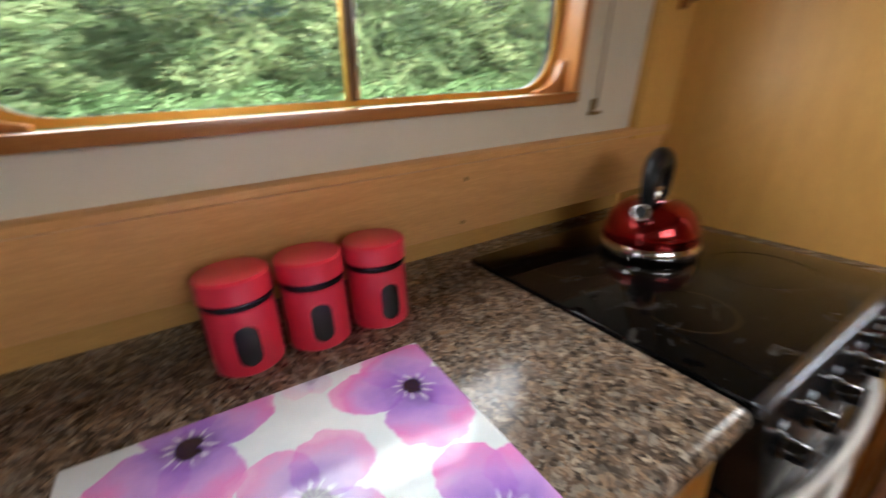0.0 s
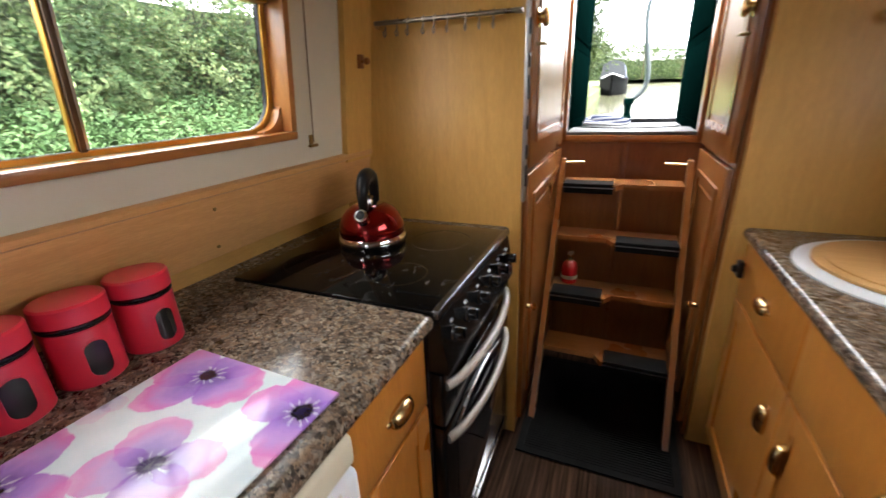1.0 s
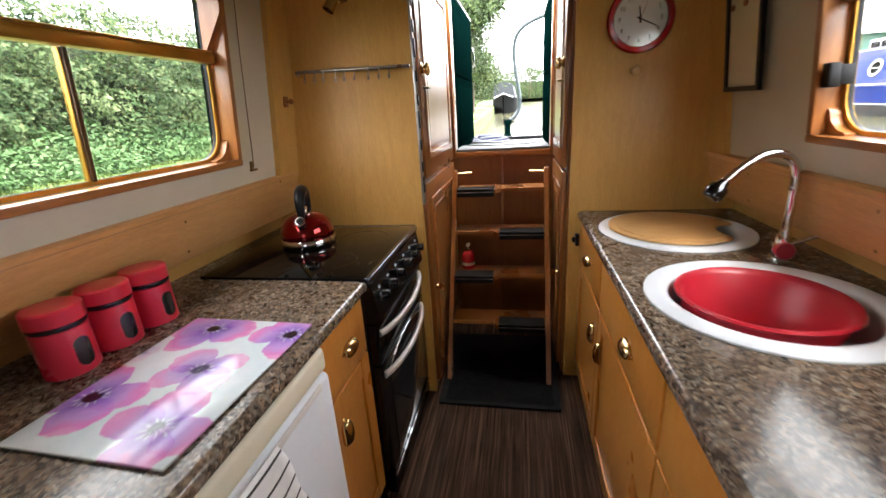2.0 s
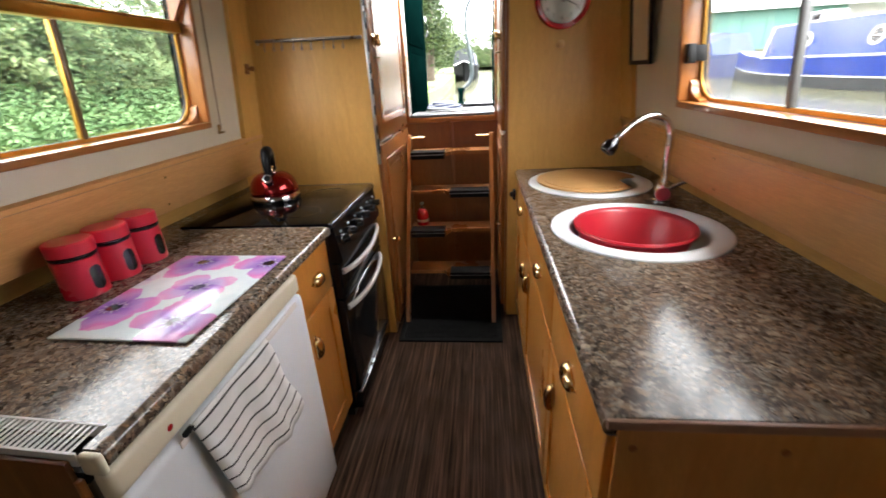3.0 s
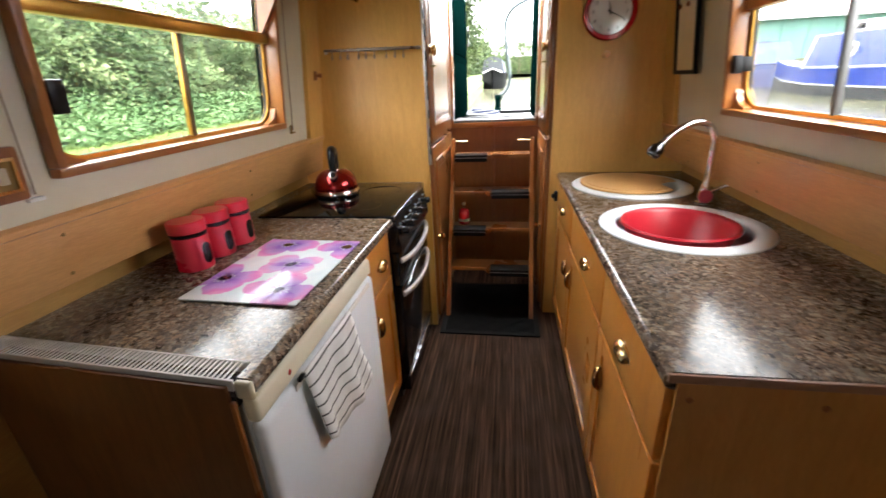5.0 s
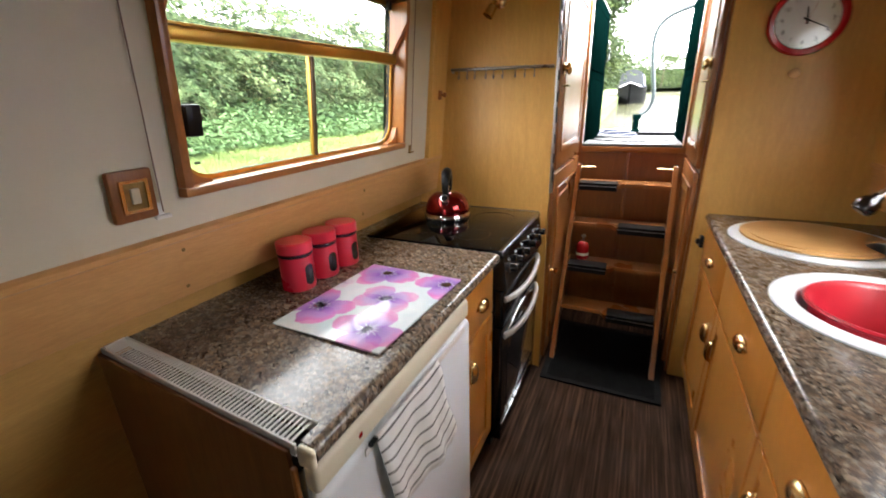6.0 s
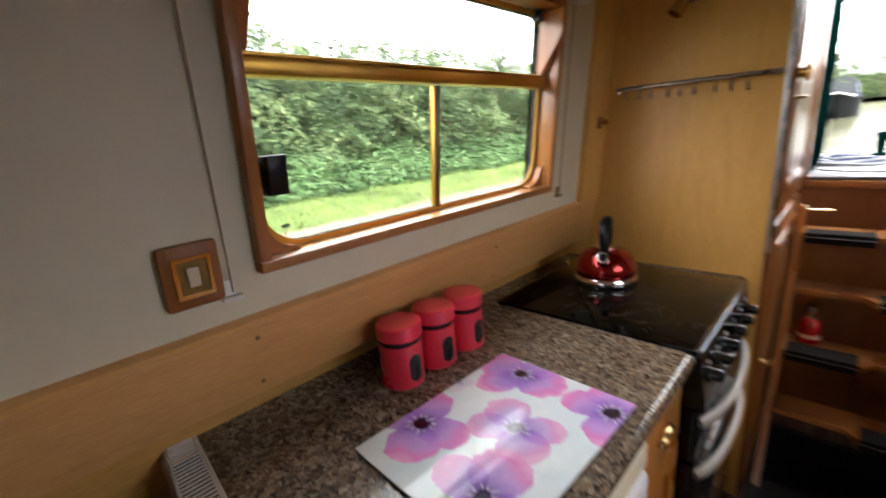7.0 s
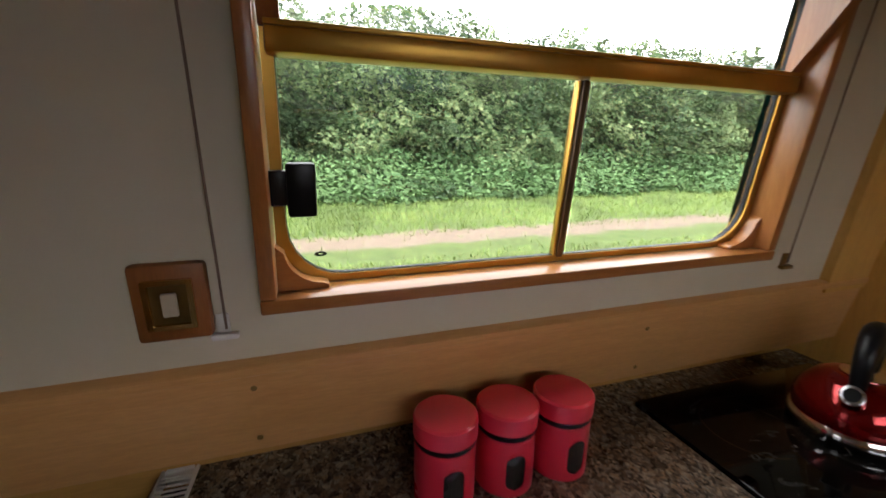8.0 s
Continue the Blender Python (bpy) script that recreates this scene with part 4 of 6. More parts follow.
for nm, z0, z1 in (("grill_door", 0.560, 0.698), ("oven_door", 0.135, 0.552), ("drawer_front", 0.045, 0.128)):
    d = part(nm, Shape().box(0.5605, 0.592, 0.004, 0.554, z0, z1, 0.004), BLACKENAMEL, ck)
    if nm != "drawer_front":
        hz = z1 - 0.02
        bow = [(0.592 + 0.034 * math.sin(math.pi * min(1, max(0, (i / 20 - 0.02) / 0.96))) ** 0.5, 0.015 + 0.5 * i / 20, hz - 0.012 - 0.012 * math.sin(math.pi * i / 20)) for i in range(21)]
        sh = Shape()
        sh.tube(bow, 0.0105, 10)
        part("handle", sh, HANDLEGREY, d, "bowed grey metal handle")
        part("glass", Shape().box(0.5918, 0.594, 0.07, 0.49, z0 + 0.03, z1 - 0.06, 0.001), DARKGLASS, d, "dark glass panel")
        if nm == "oven_door":
            part("arc_trim", Shape().tube([(0.5945, 0.02 + 0.49 * i / 16, hz - 0.03 + 0.045 * math.sin(math.pi * i / 16)) for i in range(17)], 0.0035, 8), STEEL, d)
    else:
        part("trim", Shape().box(0.5915, 0.597, 0.01, 0.548, z1 - 0.008, z1 - 0.001, 0.001), STEEL, d, "bright steel strip")
part("plinth", Shape().box(0.05, 0.55, 0.01, 0.55, 0.0, 0.0395), BLACKPLASTIC, ck)

# kettle
kt = thing("kettle", "red metallic whistling kettle with a black handle on the hob", "kettle")
kc = (0.232, 0.335, 0.852)
part("base", Shape().lathe([(0.085, 0), (0.096, 0.003), (0.1, 0.012), (0.099, 0.024), (0.095, 0.031), (0.0, 0.031)], kc, 40), CHROME, kt, "polished steel base band")
part("body", Shape().lathe([(0.094, 0.0305), (0.0955, 0.042), (0.0925, 0.062), (0.084, 0.084), (0.069, 0.102), (0.052, 0.113), (0.036, 0.117)], kc, 40), KETTLERED, kt)
part("lid", Shape().lathe([(0.0355, 0.1165), (0.036, 0.119), (0.028, 0.121), (0.01, 0.124), (0.008, 0.13), (0.012, 0.136), (0.008, 0.142), (0, 0.143)], kc, 28), CHROME, kt)
dx, dy = 0.30, -0.954   # the way the spout points
V = lambda a, z: (kc[0] + dx * a, kc[1] + dy * a, kc[2] + z)
sp = part("spout", Shape().tube([V(0.062, 0.078), V(0.076, 0.09), V(0.092, 0.104)], 0.02, 16, [0.022, 0.019, 0.0165]), CHROME, kt, "chrome spout")
part("whistle", Shape().lathe([(0.0165, 0), (0.0178, 0.004), (0.0178, 0.011), (0.013, 0.0135), (0.0, 0.0135)], V(0.09, 0.102), 20, (dx, dy, 0.75)), STEEL, kt, "chrome whistle cap")
part("whistle_hole", Shape().lathe([(0.0125, 0.0125), (0.0125, 0.0142), (0, 0.0142)], V(0.09, 0.102), 16, (dx, dy, 0.75)), BLACKPLASTIC, kt, "black whistle centre")
hp = bezier(V(0.06, 0.112), V(0.075, 0.175), V(0.04, 0.202), V(0.0, 0.200), 10) + bezier(V(0.0, 0.200), V(-0.04, 0.198), V(-0.066, 0.165), V(-0.062, 0.098), 10)[1:]
part("handle", Shape().tube(hp, 0.012, 14, [0.012 + 0.0085 * math.sin(math.pi * i / 20) for i in range(21)]), BLACKPLASTIC, kt, "black arched plastic handle")

# canisters
def oval_sheet(cyl):
    """The curved oval pane, in rows across."""
    s = Shape()
    vs, fs, m = [], [], 6
    rows = [0.0156 + 0.0608 * j / 16 for j in range(17)]
    for v in rows:
        e = min(v - 0.0155, 0.0765 - v)
        hw = 0.0152 if e > 0.0152 else math.sqrt(max(1e-8, 0.0152 ** 2 - (0.0152 - e) ** 2))
        vs += [cyl(hw * (2 * i / m - 1), v, 0.0004) for i in range(m + 1)]
    fs = [(j * 7 + i, j * 7 + i + 1, j * 7 + 8 + i, j * 7 + 7 + i) for j in range(16) for i in range(m)]
    s.faces(vs, fs)
    return s


def canister(x, y):
    c = thing("storage_canister", "red enamelled storage canister with an oval window", "canister", "red canisters", at=(x, y, C))
    R = 0.0465
    part("body", Shape().lathe([(R - 0.003, 0), (R, 0.003), (R, 0.095), (R - 0.002, 0.097), (0, 0.097)], (0, 0, 0), 40), REDENAMEL, c)
    part("neck", Shape().lathe([(R - 0.002, 0.0972), (R - 0.0005, 0.099), (R - 0.0005, 0.106), (R - 0.002, 0.1075)], (0, 0, 0), 40), DARKCHROME, c, "dark metal neck with a black seal")
    part("seal", Shape().lathe([(R - 0.001, 0.0995), (R + 0.0007, 0.1005), (R + 0.0007, 0.1035), (R - 0.001, 0.1045)], (0, 0, 0), 40), BLACKPLASTIC, c)
    part("lid", Shape().lathe([(R - 0.001, 0.108), (R + 0.002, 0.109), (R + 0.002, 0.136), (R - 0.001, 0.1395), (0, 0.1405)], (0, 0, 0), 40), REDENAMEL, c)
    a0 = radians(-2)
    def cyl(u, v, d):
        a = a0 + u / R
        return ((R + d) * math.cos(a), (R + d) * math.sin(a), v)
    o = rounded(-0.0178, 0.0178, 0.013, 0.079, 0.0175, 8)
    i = rounded(-0.0154, 0.0154, 0.0155, 0.0765, 0.0152, 8)
    part("window_rim", Shape().ring(o, i, cyl, -0.001, 0.0012), REDENAMEL, c)
    part("window", oval_sheet(cyl), DARKGLASS, c, "dark oval glass window")
    return c


can = canister(0.128, -0.460)
can2 = copy_thing(can, pose(0.128, -0.358, C, 0, 0, -4))
can3 = copy_thing(can, pose(0.128, -0.256, C, 0, 0, 3))

# printed glass worktop saver
mt = tagged(part("worktop_saver", Shape().box(-0.152, 0.152, -0.2025, 0.2025, 0.0, 0.005, 0.002), PRINT), "glass worktop saver printed with pink and violet poppies", "chopping board")
mt.matrix_world = pose(0.387, -0.460, C + 0.003, 0, 0, -1.8)
for x, y in ((-0.13, -0.18), (0.13, -0.18), (-0.13, 0.18), (0.13, 0.18)):
    part("foot", Shape().lathe([(0.008, -0.003), (0.008, 0), (0, 0)], (x, y, 0), 12), RUBBER, mt)

# utensil rail
rk = thing("utensil_rail", "chrome utensil rail with empty hooks on the bulkhead", "rail")
part("bar", Shape().tube([(0.16, 0.568, 1.466), (0.612, 0.568, 1.458)], 0.0065, 12), RAILMETAL, rk)
for x in (0.168, 0.6):
    part("bracket", Shape().tube([(x, 0.611, 1.4575), (x, 0.566, 1.4575)], 0.008, 10), CHROME, rk)
for i, x in enumerate((0.20, 0.24, 0.275, 0.325, 0.36, 0.40, 0.455, 0.495, 0.535)):
    z = 1.466 - (x - 0.16) * 0.0177
    hk = [(x, 0.568, z + 0.0095), (x, 0.561, z + 0.004), (x, 0.560, z - 0.02)] + [(x + 0.001, 0.552 - 0.008 * math.cos(radians(a)), z - 0.03 - 0.010 * math.sin(radians(a))) for a in (0, 45, 90, 135, 180, 215)]
    part("hook", Shape().tube(hk, 0.002, 6), RAILMETAL, rk)
# brass spot lamp, unlit
sp = thing("spot_lamp", "small unlit brass spot lamp on the bulkhead", "lamp")
part("base", Shape().lathe([(0.03, 0), (0.03, 0.006), (0.02, 0.012), (0, 0.012)], (0.367, 0.612, 1.72), 20, (0, -1, 0)), BRASS, sp)
part("arm", Shape().tube([(0.367, 0.60, 1.72), (0.362, 0.57, 1.715), (0.355, 0.56, 1.70)], 0.006, 8), BRASS, sp)
part("shade", Shape().lathe([(0.012, 0), (0.018, 0.006), (0.021, 0.045), (0.023, 0.05), (0.02, 0.05), (0.017, 0.01), (0, 0.008)], (0.356, 0.563, 1.70), 18, (-0.35, -0.3, -0.7)), BRASS, sp)
# turned wooden hook on the strip beside the white board
hk = thing("peg", "small brown wooden peg on the wall", "peg")
part("plate", slab(Shape(), 'L', 0.53, 0.56, 1.335, 1.375, 0.0205, 0.028, 0.003), BOXWOOD, hk)
part("knob", Shape().lathe([(0.006, 0), (0.006, 0.012), (0.011, 0.017), (0.009, 0.026), (0, 0.028)], on_wall('L')(0.545, 1.355, 0.027), 14, (1, 0, 0)), BOXWOOD, hk)

# ---- ladder ----
ld = thing("companion_ladder", "varnished wooden step ladder with alternating treads", "ladder")
for x in (0.648, 1.136):
    pts = [(0.70, 0.0), (0.745, 0.0), (1.262, 0.972), (1.25, 0.98), (1.232, 0.975)]
    part("stile", Shape().prism(pts, lambda u, v, d: (d, u, v), x, x + 0.022), LADDERWOOD, ld)
for i, z in enumerate((0.885, 0.680, 0.478, 0.265)):
    y = 0.722 + 0.528 * z
    left = i % 2 == 0
    a, b = (0.042, 0.0) if left else (0.0, 0.042)
    out = [(0.671, y - 0.01 - a), (0.885 if left else 0.87, y - 0.01 - a), (0.91 if left else 0.895, y - 0.01 - b), (1.135, y - 0.01 - b), (1.135, y + 0.115), (0.671, y + 0.115)]
    t = part("tread", Shape().prism(out, lambda u, v, d: (u, v, d), z - 0.02, z), TREADWOOD, ld)
    x0, x1 = (0.678, 0.875) if left else (0.905, 1.13)
    part("tread_grip", Shape().box(x0, x1, y - 0.056, y + 0.03, z + 0.0005, z + 0.005, 0.001), RUBBER, t, "black ribbed rubber grip")
    part("nosing", Shape().box(x0, x1, y - 0.0575, y - 0.0525, z - 0.035, z + 0.006, 0.001), RUBBER, t)
    part("nosing_line", Shape().box(x0, x1, y - 0.0585, y - 0.0577, z - 0.012, z - 0.009), ALU, t)
for x0, x1 in ((0.655, 0.745), (1.145, 1.06)):
    part("hook", Shape().tube([(x0, 1.235, 0.955), (x0, 1.262, 0.957), (x1, 1.275, 0.958)], 0.006, 8), BRASS, ld, "brass ladder hook")
    part("stud", Shape().lathe([(0.008, 0), (0.009, 0.004), (0.005, 0.01), (0, 0.011)], (x0, 1.245, 0.975), 14), BRASS, ld)

dm = thing("doormat", "black ribbed rubber doormat under the ladder", "mat")
part("backing", Shape().box(0.636, 1.19, 0.525, 1.15, 0.0, 0.006, 0.002), RUBBER, dm)
part("border", Shape().ring(rounded(0.636, 1.19, 0.525, 1.15, 0.012), rounded(0.662, 1.164, 0.551, 1.124, 0.006), lambda u, v, d: (u, v, d), 0.0062, 0.010), RUBBER, dm, "plain raised rubber border")
for i in range(48):
    y = 0.555 + i * 0.0118
    part("rib", Shape().box(0.665, 1.161, y, y + 0.008, 0.0062, 0.0085, 0.0008, 1), RUBBER, dm)
ex = thing("fire_extinguisher", "small red fire extinguisher behind the ladder", "fire extinguisher")
c0 = (0.735, 1.055, 0.479)
part("bottle", Shape().lathe([(0.032, 0), (0.034, 0.004), (0.034, 0.07), (0.028, 0.088), (0.012, 0.1), (0, 0.1)], c0, 24), REDGLOSS, ex)
part("label", Shape().lathe([(0.0344, 0.02), (0.0346, 0.021), (0.0346, 0.034), (0.0344, 0.035)], c0, 24), CREAMPLASTIC, ex, "white paper label")
part("valve", Shape().lathe([(0.011, 0.1), (0.011, 0.108), (0.006, 0.11), (0.006, 0.122), (0.012, 0.124), (0.011, 0.136), (0, 0.138)], c0, 16), STEEL, ex)

# ---- right galley units ----
X0, X1, Y0, Y1 = 1.258, 1.864, -0.82, 0.799
SINKS = ((1.548, -0.078, 0.245), (1.540, 0.490, 0.245))


def sink_top():
    """Worktop as a sheet with two round cut-outs and a rolled front edge."""
    s = Shape()
    cells = ((Y0, SINKS[0][1] - 0.25), (SINKS[0][1] - 0.25, SINKS[0][1] + 0.25), (SINKS[0][1] + 0.25, SINKS[1][1] - 0.25), (SINKS[1][1] - 0.25, SINKS[1][1] + 0.25), (SINKS[1][1] + 0.25, Y1))
    xa = X0 + 0.016
    for k, (a, b) in enumerate(cells):
        if k % 2 == 0:
            s.faces([(xa, a, C), (X1, a, C), (X1, b, C), (xa, b, C)], [(0, 1, 2, 3)])
            continue
        cx, cy, r = SINKS[k // 2]
        n = 48
        inner, outer = [], []
        for i in range(n):
            t = 2 * math.pi * (i + 0.5) / n
            c_, s_ = math.cos(t), math.sin(t)
            inner.append((cx + 0.225 * c_, cy + 0.225 * s_, C))
            m = min(((X1 - cx) / c_ if c_ > 0 else (xa - cx) / c_) if abs(c_) > 1e-6 else 9, ((b - cy) / s_ if s_ > 0 else (a - cy) / s_) if abs(s_) > 1e-6 else 9)
            outer.append((cx + m * c_, cy + m * s_, C))
        s.faces(inner + outer, [(i, (i + 1) % n, n + (i + 1) % n, n + i) for i in range(n)])
        for qx, qy in ((xa, a), (X1, a), (X1, b), (xa, b)):
            near = sorted(range(n), key=lambda i: (outer[i][0] - qx) ** 2 + (outer[i][1] - qy) ** 2)[:2]
            s.faces([(qx, qy, C), outer[near[0]], outer[near[1]]], [(0, 1, 2)])
    r = 0.016
    prof = [(xa, C), (xa, C - 0.004)] + [(xa, C - 0.036)] + [(X0 + r - r * math.sin(radians(q)), C - 0.036 + r - r * math.cos(radians(q))) for q in range(18, 91, 18)] + [(X0 + r - r * math.cos(radians(q)), C - r + r * math.sin(radians(q))) for q in range(0, 90, 15)]
    s.prism(prof, lambda u, v, d: (u, d, v), Y0, Y1)
    s.box(xa + 0.001, X1, Y0, Y0 + 0.03, C - 0.036, C - 0.0008)
    return s


top = solid("worktop", sink_top(), GRANITE, "brown speckled granite-look laminate worktop with two round sinks", "worktop", "worktops")
part("edging", Shape().box(X0 + 0.004, X1, Y0 - 0.007, Y0 - 0.0005, C - 0.0175, C - 0.0015, 0.001), EDGEWOOD, top, "thin pinkish edging strip")

ep = solid("end_panel", Shape().box(1.278, 1.864, Y0 - 0.006, Y0 - 0.001, 0.0, C - 0.018, 0.001), ENDVENEER, "honey veneered end panel of the sink unit", "panel")
for x in (1.30, 1.50, 1.79):
    part("screw_cap", Shape().lathe([(0.006, 0), (0.006, 0.002), (0.003, 0.003), (0, 0.003)], (x, Y0 - 0.006, 0.795), 10, (0, -1, 0)), BOXWOOD, ep)
for j, (y0, y1, dy, hy) in enumerate(((-0.805, -0.33, -0.578, -0.41), (-0.327, 0.293, -0.083, 0.225), (0.296, 0.785, 0.535, 0.365))):
    cb = thing("cabinet", "orange oak sink cabinet with a drawer and a panelled door", "cabinet", "galley cabinets")
    fb = lambda a, b, c: mx('R', (a, b, c))
    part("back", Shape().box(-0.03, -0.02, y0, y1, 0.09, 0.8, 0, 1, fb), MAPLE, cb)
    part("side", Shape().box(-0.019, 0.518, y0, y0 + 0.015, 0.09, 0.8, 0, 1, fb), MAPLE, cb)
    part("side", Shape().box(-0.019, 0.518, y1 - 0.015, y1, 0.09, 0.8, 0, 1, fb), MAPLE, cb)
    part("bottom", Shape().box(-0.019, 0.518, y0 + 0.0155, y1 - 0.0155, 0.09, 0.105, 0, 1, fb), MAPLE, cb)
    part("face_frame", Shape().box(0.519, 0.529, y0, y1, 0.09, C - 0.037, 0, 1, fb), MAPLE, cb)
    part("plinth", Shape().box(0.48, 0.51, y0, y1, 0.0, 0.0895, 0, 1, fb), MAPLE, cb)
    drawer(cb, 'R', y0 + 0.003, y1 - 0.003, 0.628, 0.803, 0.5415, dy, 0.705)
    shaker_door(cb, 'R', y0 + 0.003, y1 - 0.003, 0.095, 0.62, 0.5415, hy, 0.495, 1 if j == 2 else -1)


def sink(cx, cy, name, label):
    s = thing(name, label, "sink", "round sinks")
    part("rim", Shape().lathe([(0.222, 0.001), (0.246, 0.001), (0.2455, 0.005), (0.238, 0.0085), (0.215, 0.0095), (0.198, 0.006), (0.19, -0.004), (0.188, -0.02)], (cx, cy, C), 56, caps=False), WHITEPLASTIC, s, "broad white enamel rim")
    part("basin", Shape().lathe([(0.188, -0.0195), (0.183, -0.1), (0.165, -0.14), (0.12, -0.155), (0.03, -0.16), (0, -0.16)], (cx, cy, C), 56, caps=False), WHITEPLASTIC, s)
    return s


sink(*SINKS[0][:2], "round_sink", "round white enamel sink set in the worktop")
sink(*SINKS[1][:2], "round_sink", "round white enamel drainer bowl covered by a wooden board")
bw = Shape().lathe([(0.0, -0.154), (0.1, -0.154), (0.122, -0.146), (0.156, -0.016), (0.161, 0.0), (0.169, 0.004), (0.172, 0.009), (0.169, 0.014), (0.162, 0.013), (0.152, 0.002), (0.118, -0.14), (0.1, -0.148), (0, -0.148)], (SINKS[0][0] - 0.008, SINKS[0][1] + 0.004, C), 56)
solid("washing_up_bowl", bw, REDPLASTIC, "round red plastic washing-up bowl sitting in the sink", "bowl")
# round board with a finger bite
cx, cy = SINKS[1][0] - 0.008, SINKS[1][1] + 0.004


def bitten(r, q=Vector((0.21, -0.075)), rb=0.092):
    """A round outline with a round bite taken from its rim."""
    pts = []
    for i in range(96):
        a = 2 * math.pi * i / 96 + 1.2
        p = Vector((r * math.cos(a), r * math.sin(a)))
        if (p - q).length > rb:
            pts.append(p)
    k = max(range(len(pts)), key=lambda i: (pts[i] - pts[i - 1]).length)
    a0, a1 = [math.atan2((p - q).y, (p - q).x) % (2 * math.pi) for p in (pts[k - 1], pts[k])]
    if a1 > a0:
        a1 -= 2 * math.pi
    arc_ = [q + rb * Vector((math.cos(a0 + (a1 - a0) * i / 12), math.sin(a0 + (a1 - a0) * i / 12))) for i in range(1, 12)]
    return [(cx + p.x, cy + p.y) for p in pts[:k] + arc_ + pts[k:]]


bd = thing("cutting_board", "round beech cutting board covering the second sink", "cutting board")
part("board", Shape().prism(bitten(0.203), lambda u, v, d: (u, v, d), C + 0.0098, C + 0.0165), BEECH, bd)
part("lip", Shape().prism(bitten(0.178), lambda u, v, d: (u, v, d), C + 0.0167, C + 0.0195), BEECH, bd)

# mixer tap
tp = thing("mixer_tap", "chrome gooseneck mixer tap with red collar", "tap")
tx, ty = 1.725, 0.205
part("flange", Shape().lathe([(0.027, 0), (0.027, 0.004), (0.022, 0.007), (0, 0.007)], (tx, ty, C + 0.0005), 24), CHROME, tp)
part("collar", Shape().lathe([(0.0215, 0.007), (0.0215, 0.04), (0.018, 0.045), (0, 0.045)], (tx, ty, C), 24), CHROME, tp, "chrome collar")
part("hub", Shape().lathe([(0.0225, 0.0), (0.0238, 0.024), (0.021, 0.0285), (0, 0.029)], (tx, ty - 0.004, C + 0.026), 24, (-0.25, -0.95, 0.12)), REDPLASTIC, tp, "red plastic cap")
part("body", Shape().lathe([(0.017, 0.045), (0.018, 0.06), (0.014, 0.075), (0.0115, 0.085), (0.011, 0.185), (0.013, 0.19), (0.013, 0.2), (0.0105, 0.205)], (tx, ty, C), 20), CHROME, tp)
neck = bezier((tx, ty, C + 0.2), (tx + 0.005, ty, C + 0.272), (tx - 0.045, ty - 0.01, C + 0.307), (tx - 0.1, ty - 0.02, C + 0.287), 12) + bezier((tx - 0.1, ty - 0.02, C + 0.287), (tx - 0.14, ty - 0.028, C + 0.272), (tx - 0.172, ty - 0.034, C + 0.243), (tx - 0.192, ty - 0.038, C + 0.219), 8)[1:]
part("spout", Shape().tube(neck, 0.0118, 14), CHROME, tp)
part("spray_head", Shape().lathe([(0.0125, -0.01), (0.015, 0.0), (0.024, 0.01), (0.0265, 0.03), (0.023, 0.042), (0, 0.043)], (tx - 0.192, ty - 0.038, C + 0.219), 20, (-0.62, -0.12, -0.78)), DARKCHROME, tp, "dark chrome spray head")
part("spray_face", Shape().lathe([(0.019, 0.0425), (0.018, 0.045), (0, 0.045)], (tx - 0.192, ty - 0.038, C + 0.219), 20, (-0.62, -0.12, -0.78)), BLACKPLASTIC, tp)
part("lever", Shape().tube([(tx + 0.012, ty - 0.012, C + 0.045), (tx + 0.05, ty - 0.03, C + 0.07), (tx + 0.078, ty - 0.04, C + 0.085)], 0.006, 10, [0.008, 0.0065, 0.0075]), CHROME, tp)

# wall clock
cl = thing("wall_clock", "round red wall clock with a white dial", "clock")
ax = (0, -1, 0)
cc = Vector((1.447, 0.7995, 1.572))
part("case", Shape().lathe([(0.108, 0.0), (0.117, 0.006), (0.118, 0.022), (0.112, 0.032), (0.098, 0.034), (0.094, 0.026), (0.094, 0.012), (0, 0.012)], cc, 56, ax), REDGLOSS, cl, "glossy red rim")
part("dial", Shape().lathe([(0.0935, 0.0122), (0.0935, 0.014), (0, 0.014)], cc, 48, ax), DIALWHITE, cl)
P = lambda r, deg: (cc.x + r * math.sin(radians(deg)), cc.z + r * math.cos(radians(deg)))


def hand(deg, l, w, d, nm, m=INK):
    a = radians(deg)
    o = []
    for r, s_ in ((-0.014, w), (l, w * 0.5), (l, -w * 0.5), (-0.014, -w)):
        o.append((cc.x + r * math.sin(a) + s_ * math.cos(a), cc.z + r * math.cos(a) - s_ * math.sin(a)))
    part(nm, Shape().prism(o, lambda u, v, q: (u, cc.y - q, v), d, d + 0.001), m, cl)


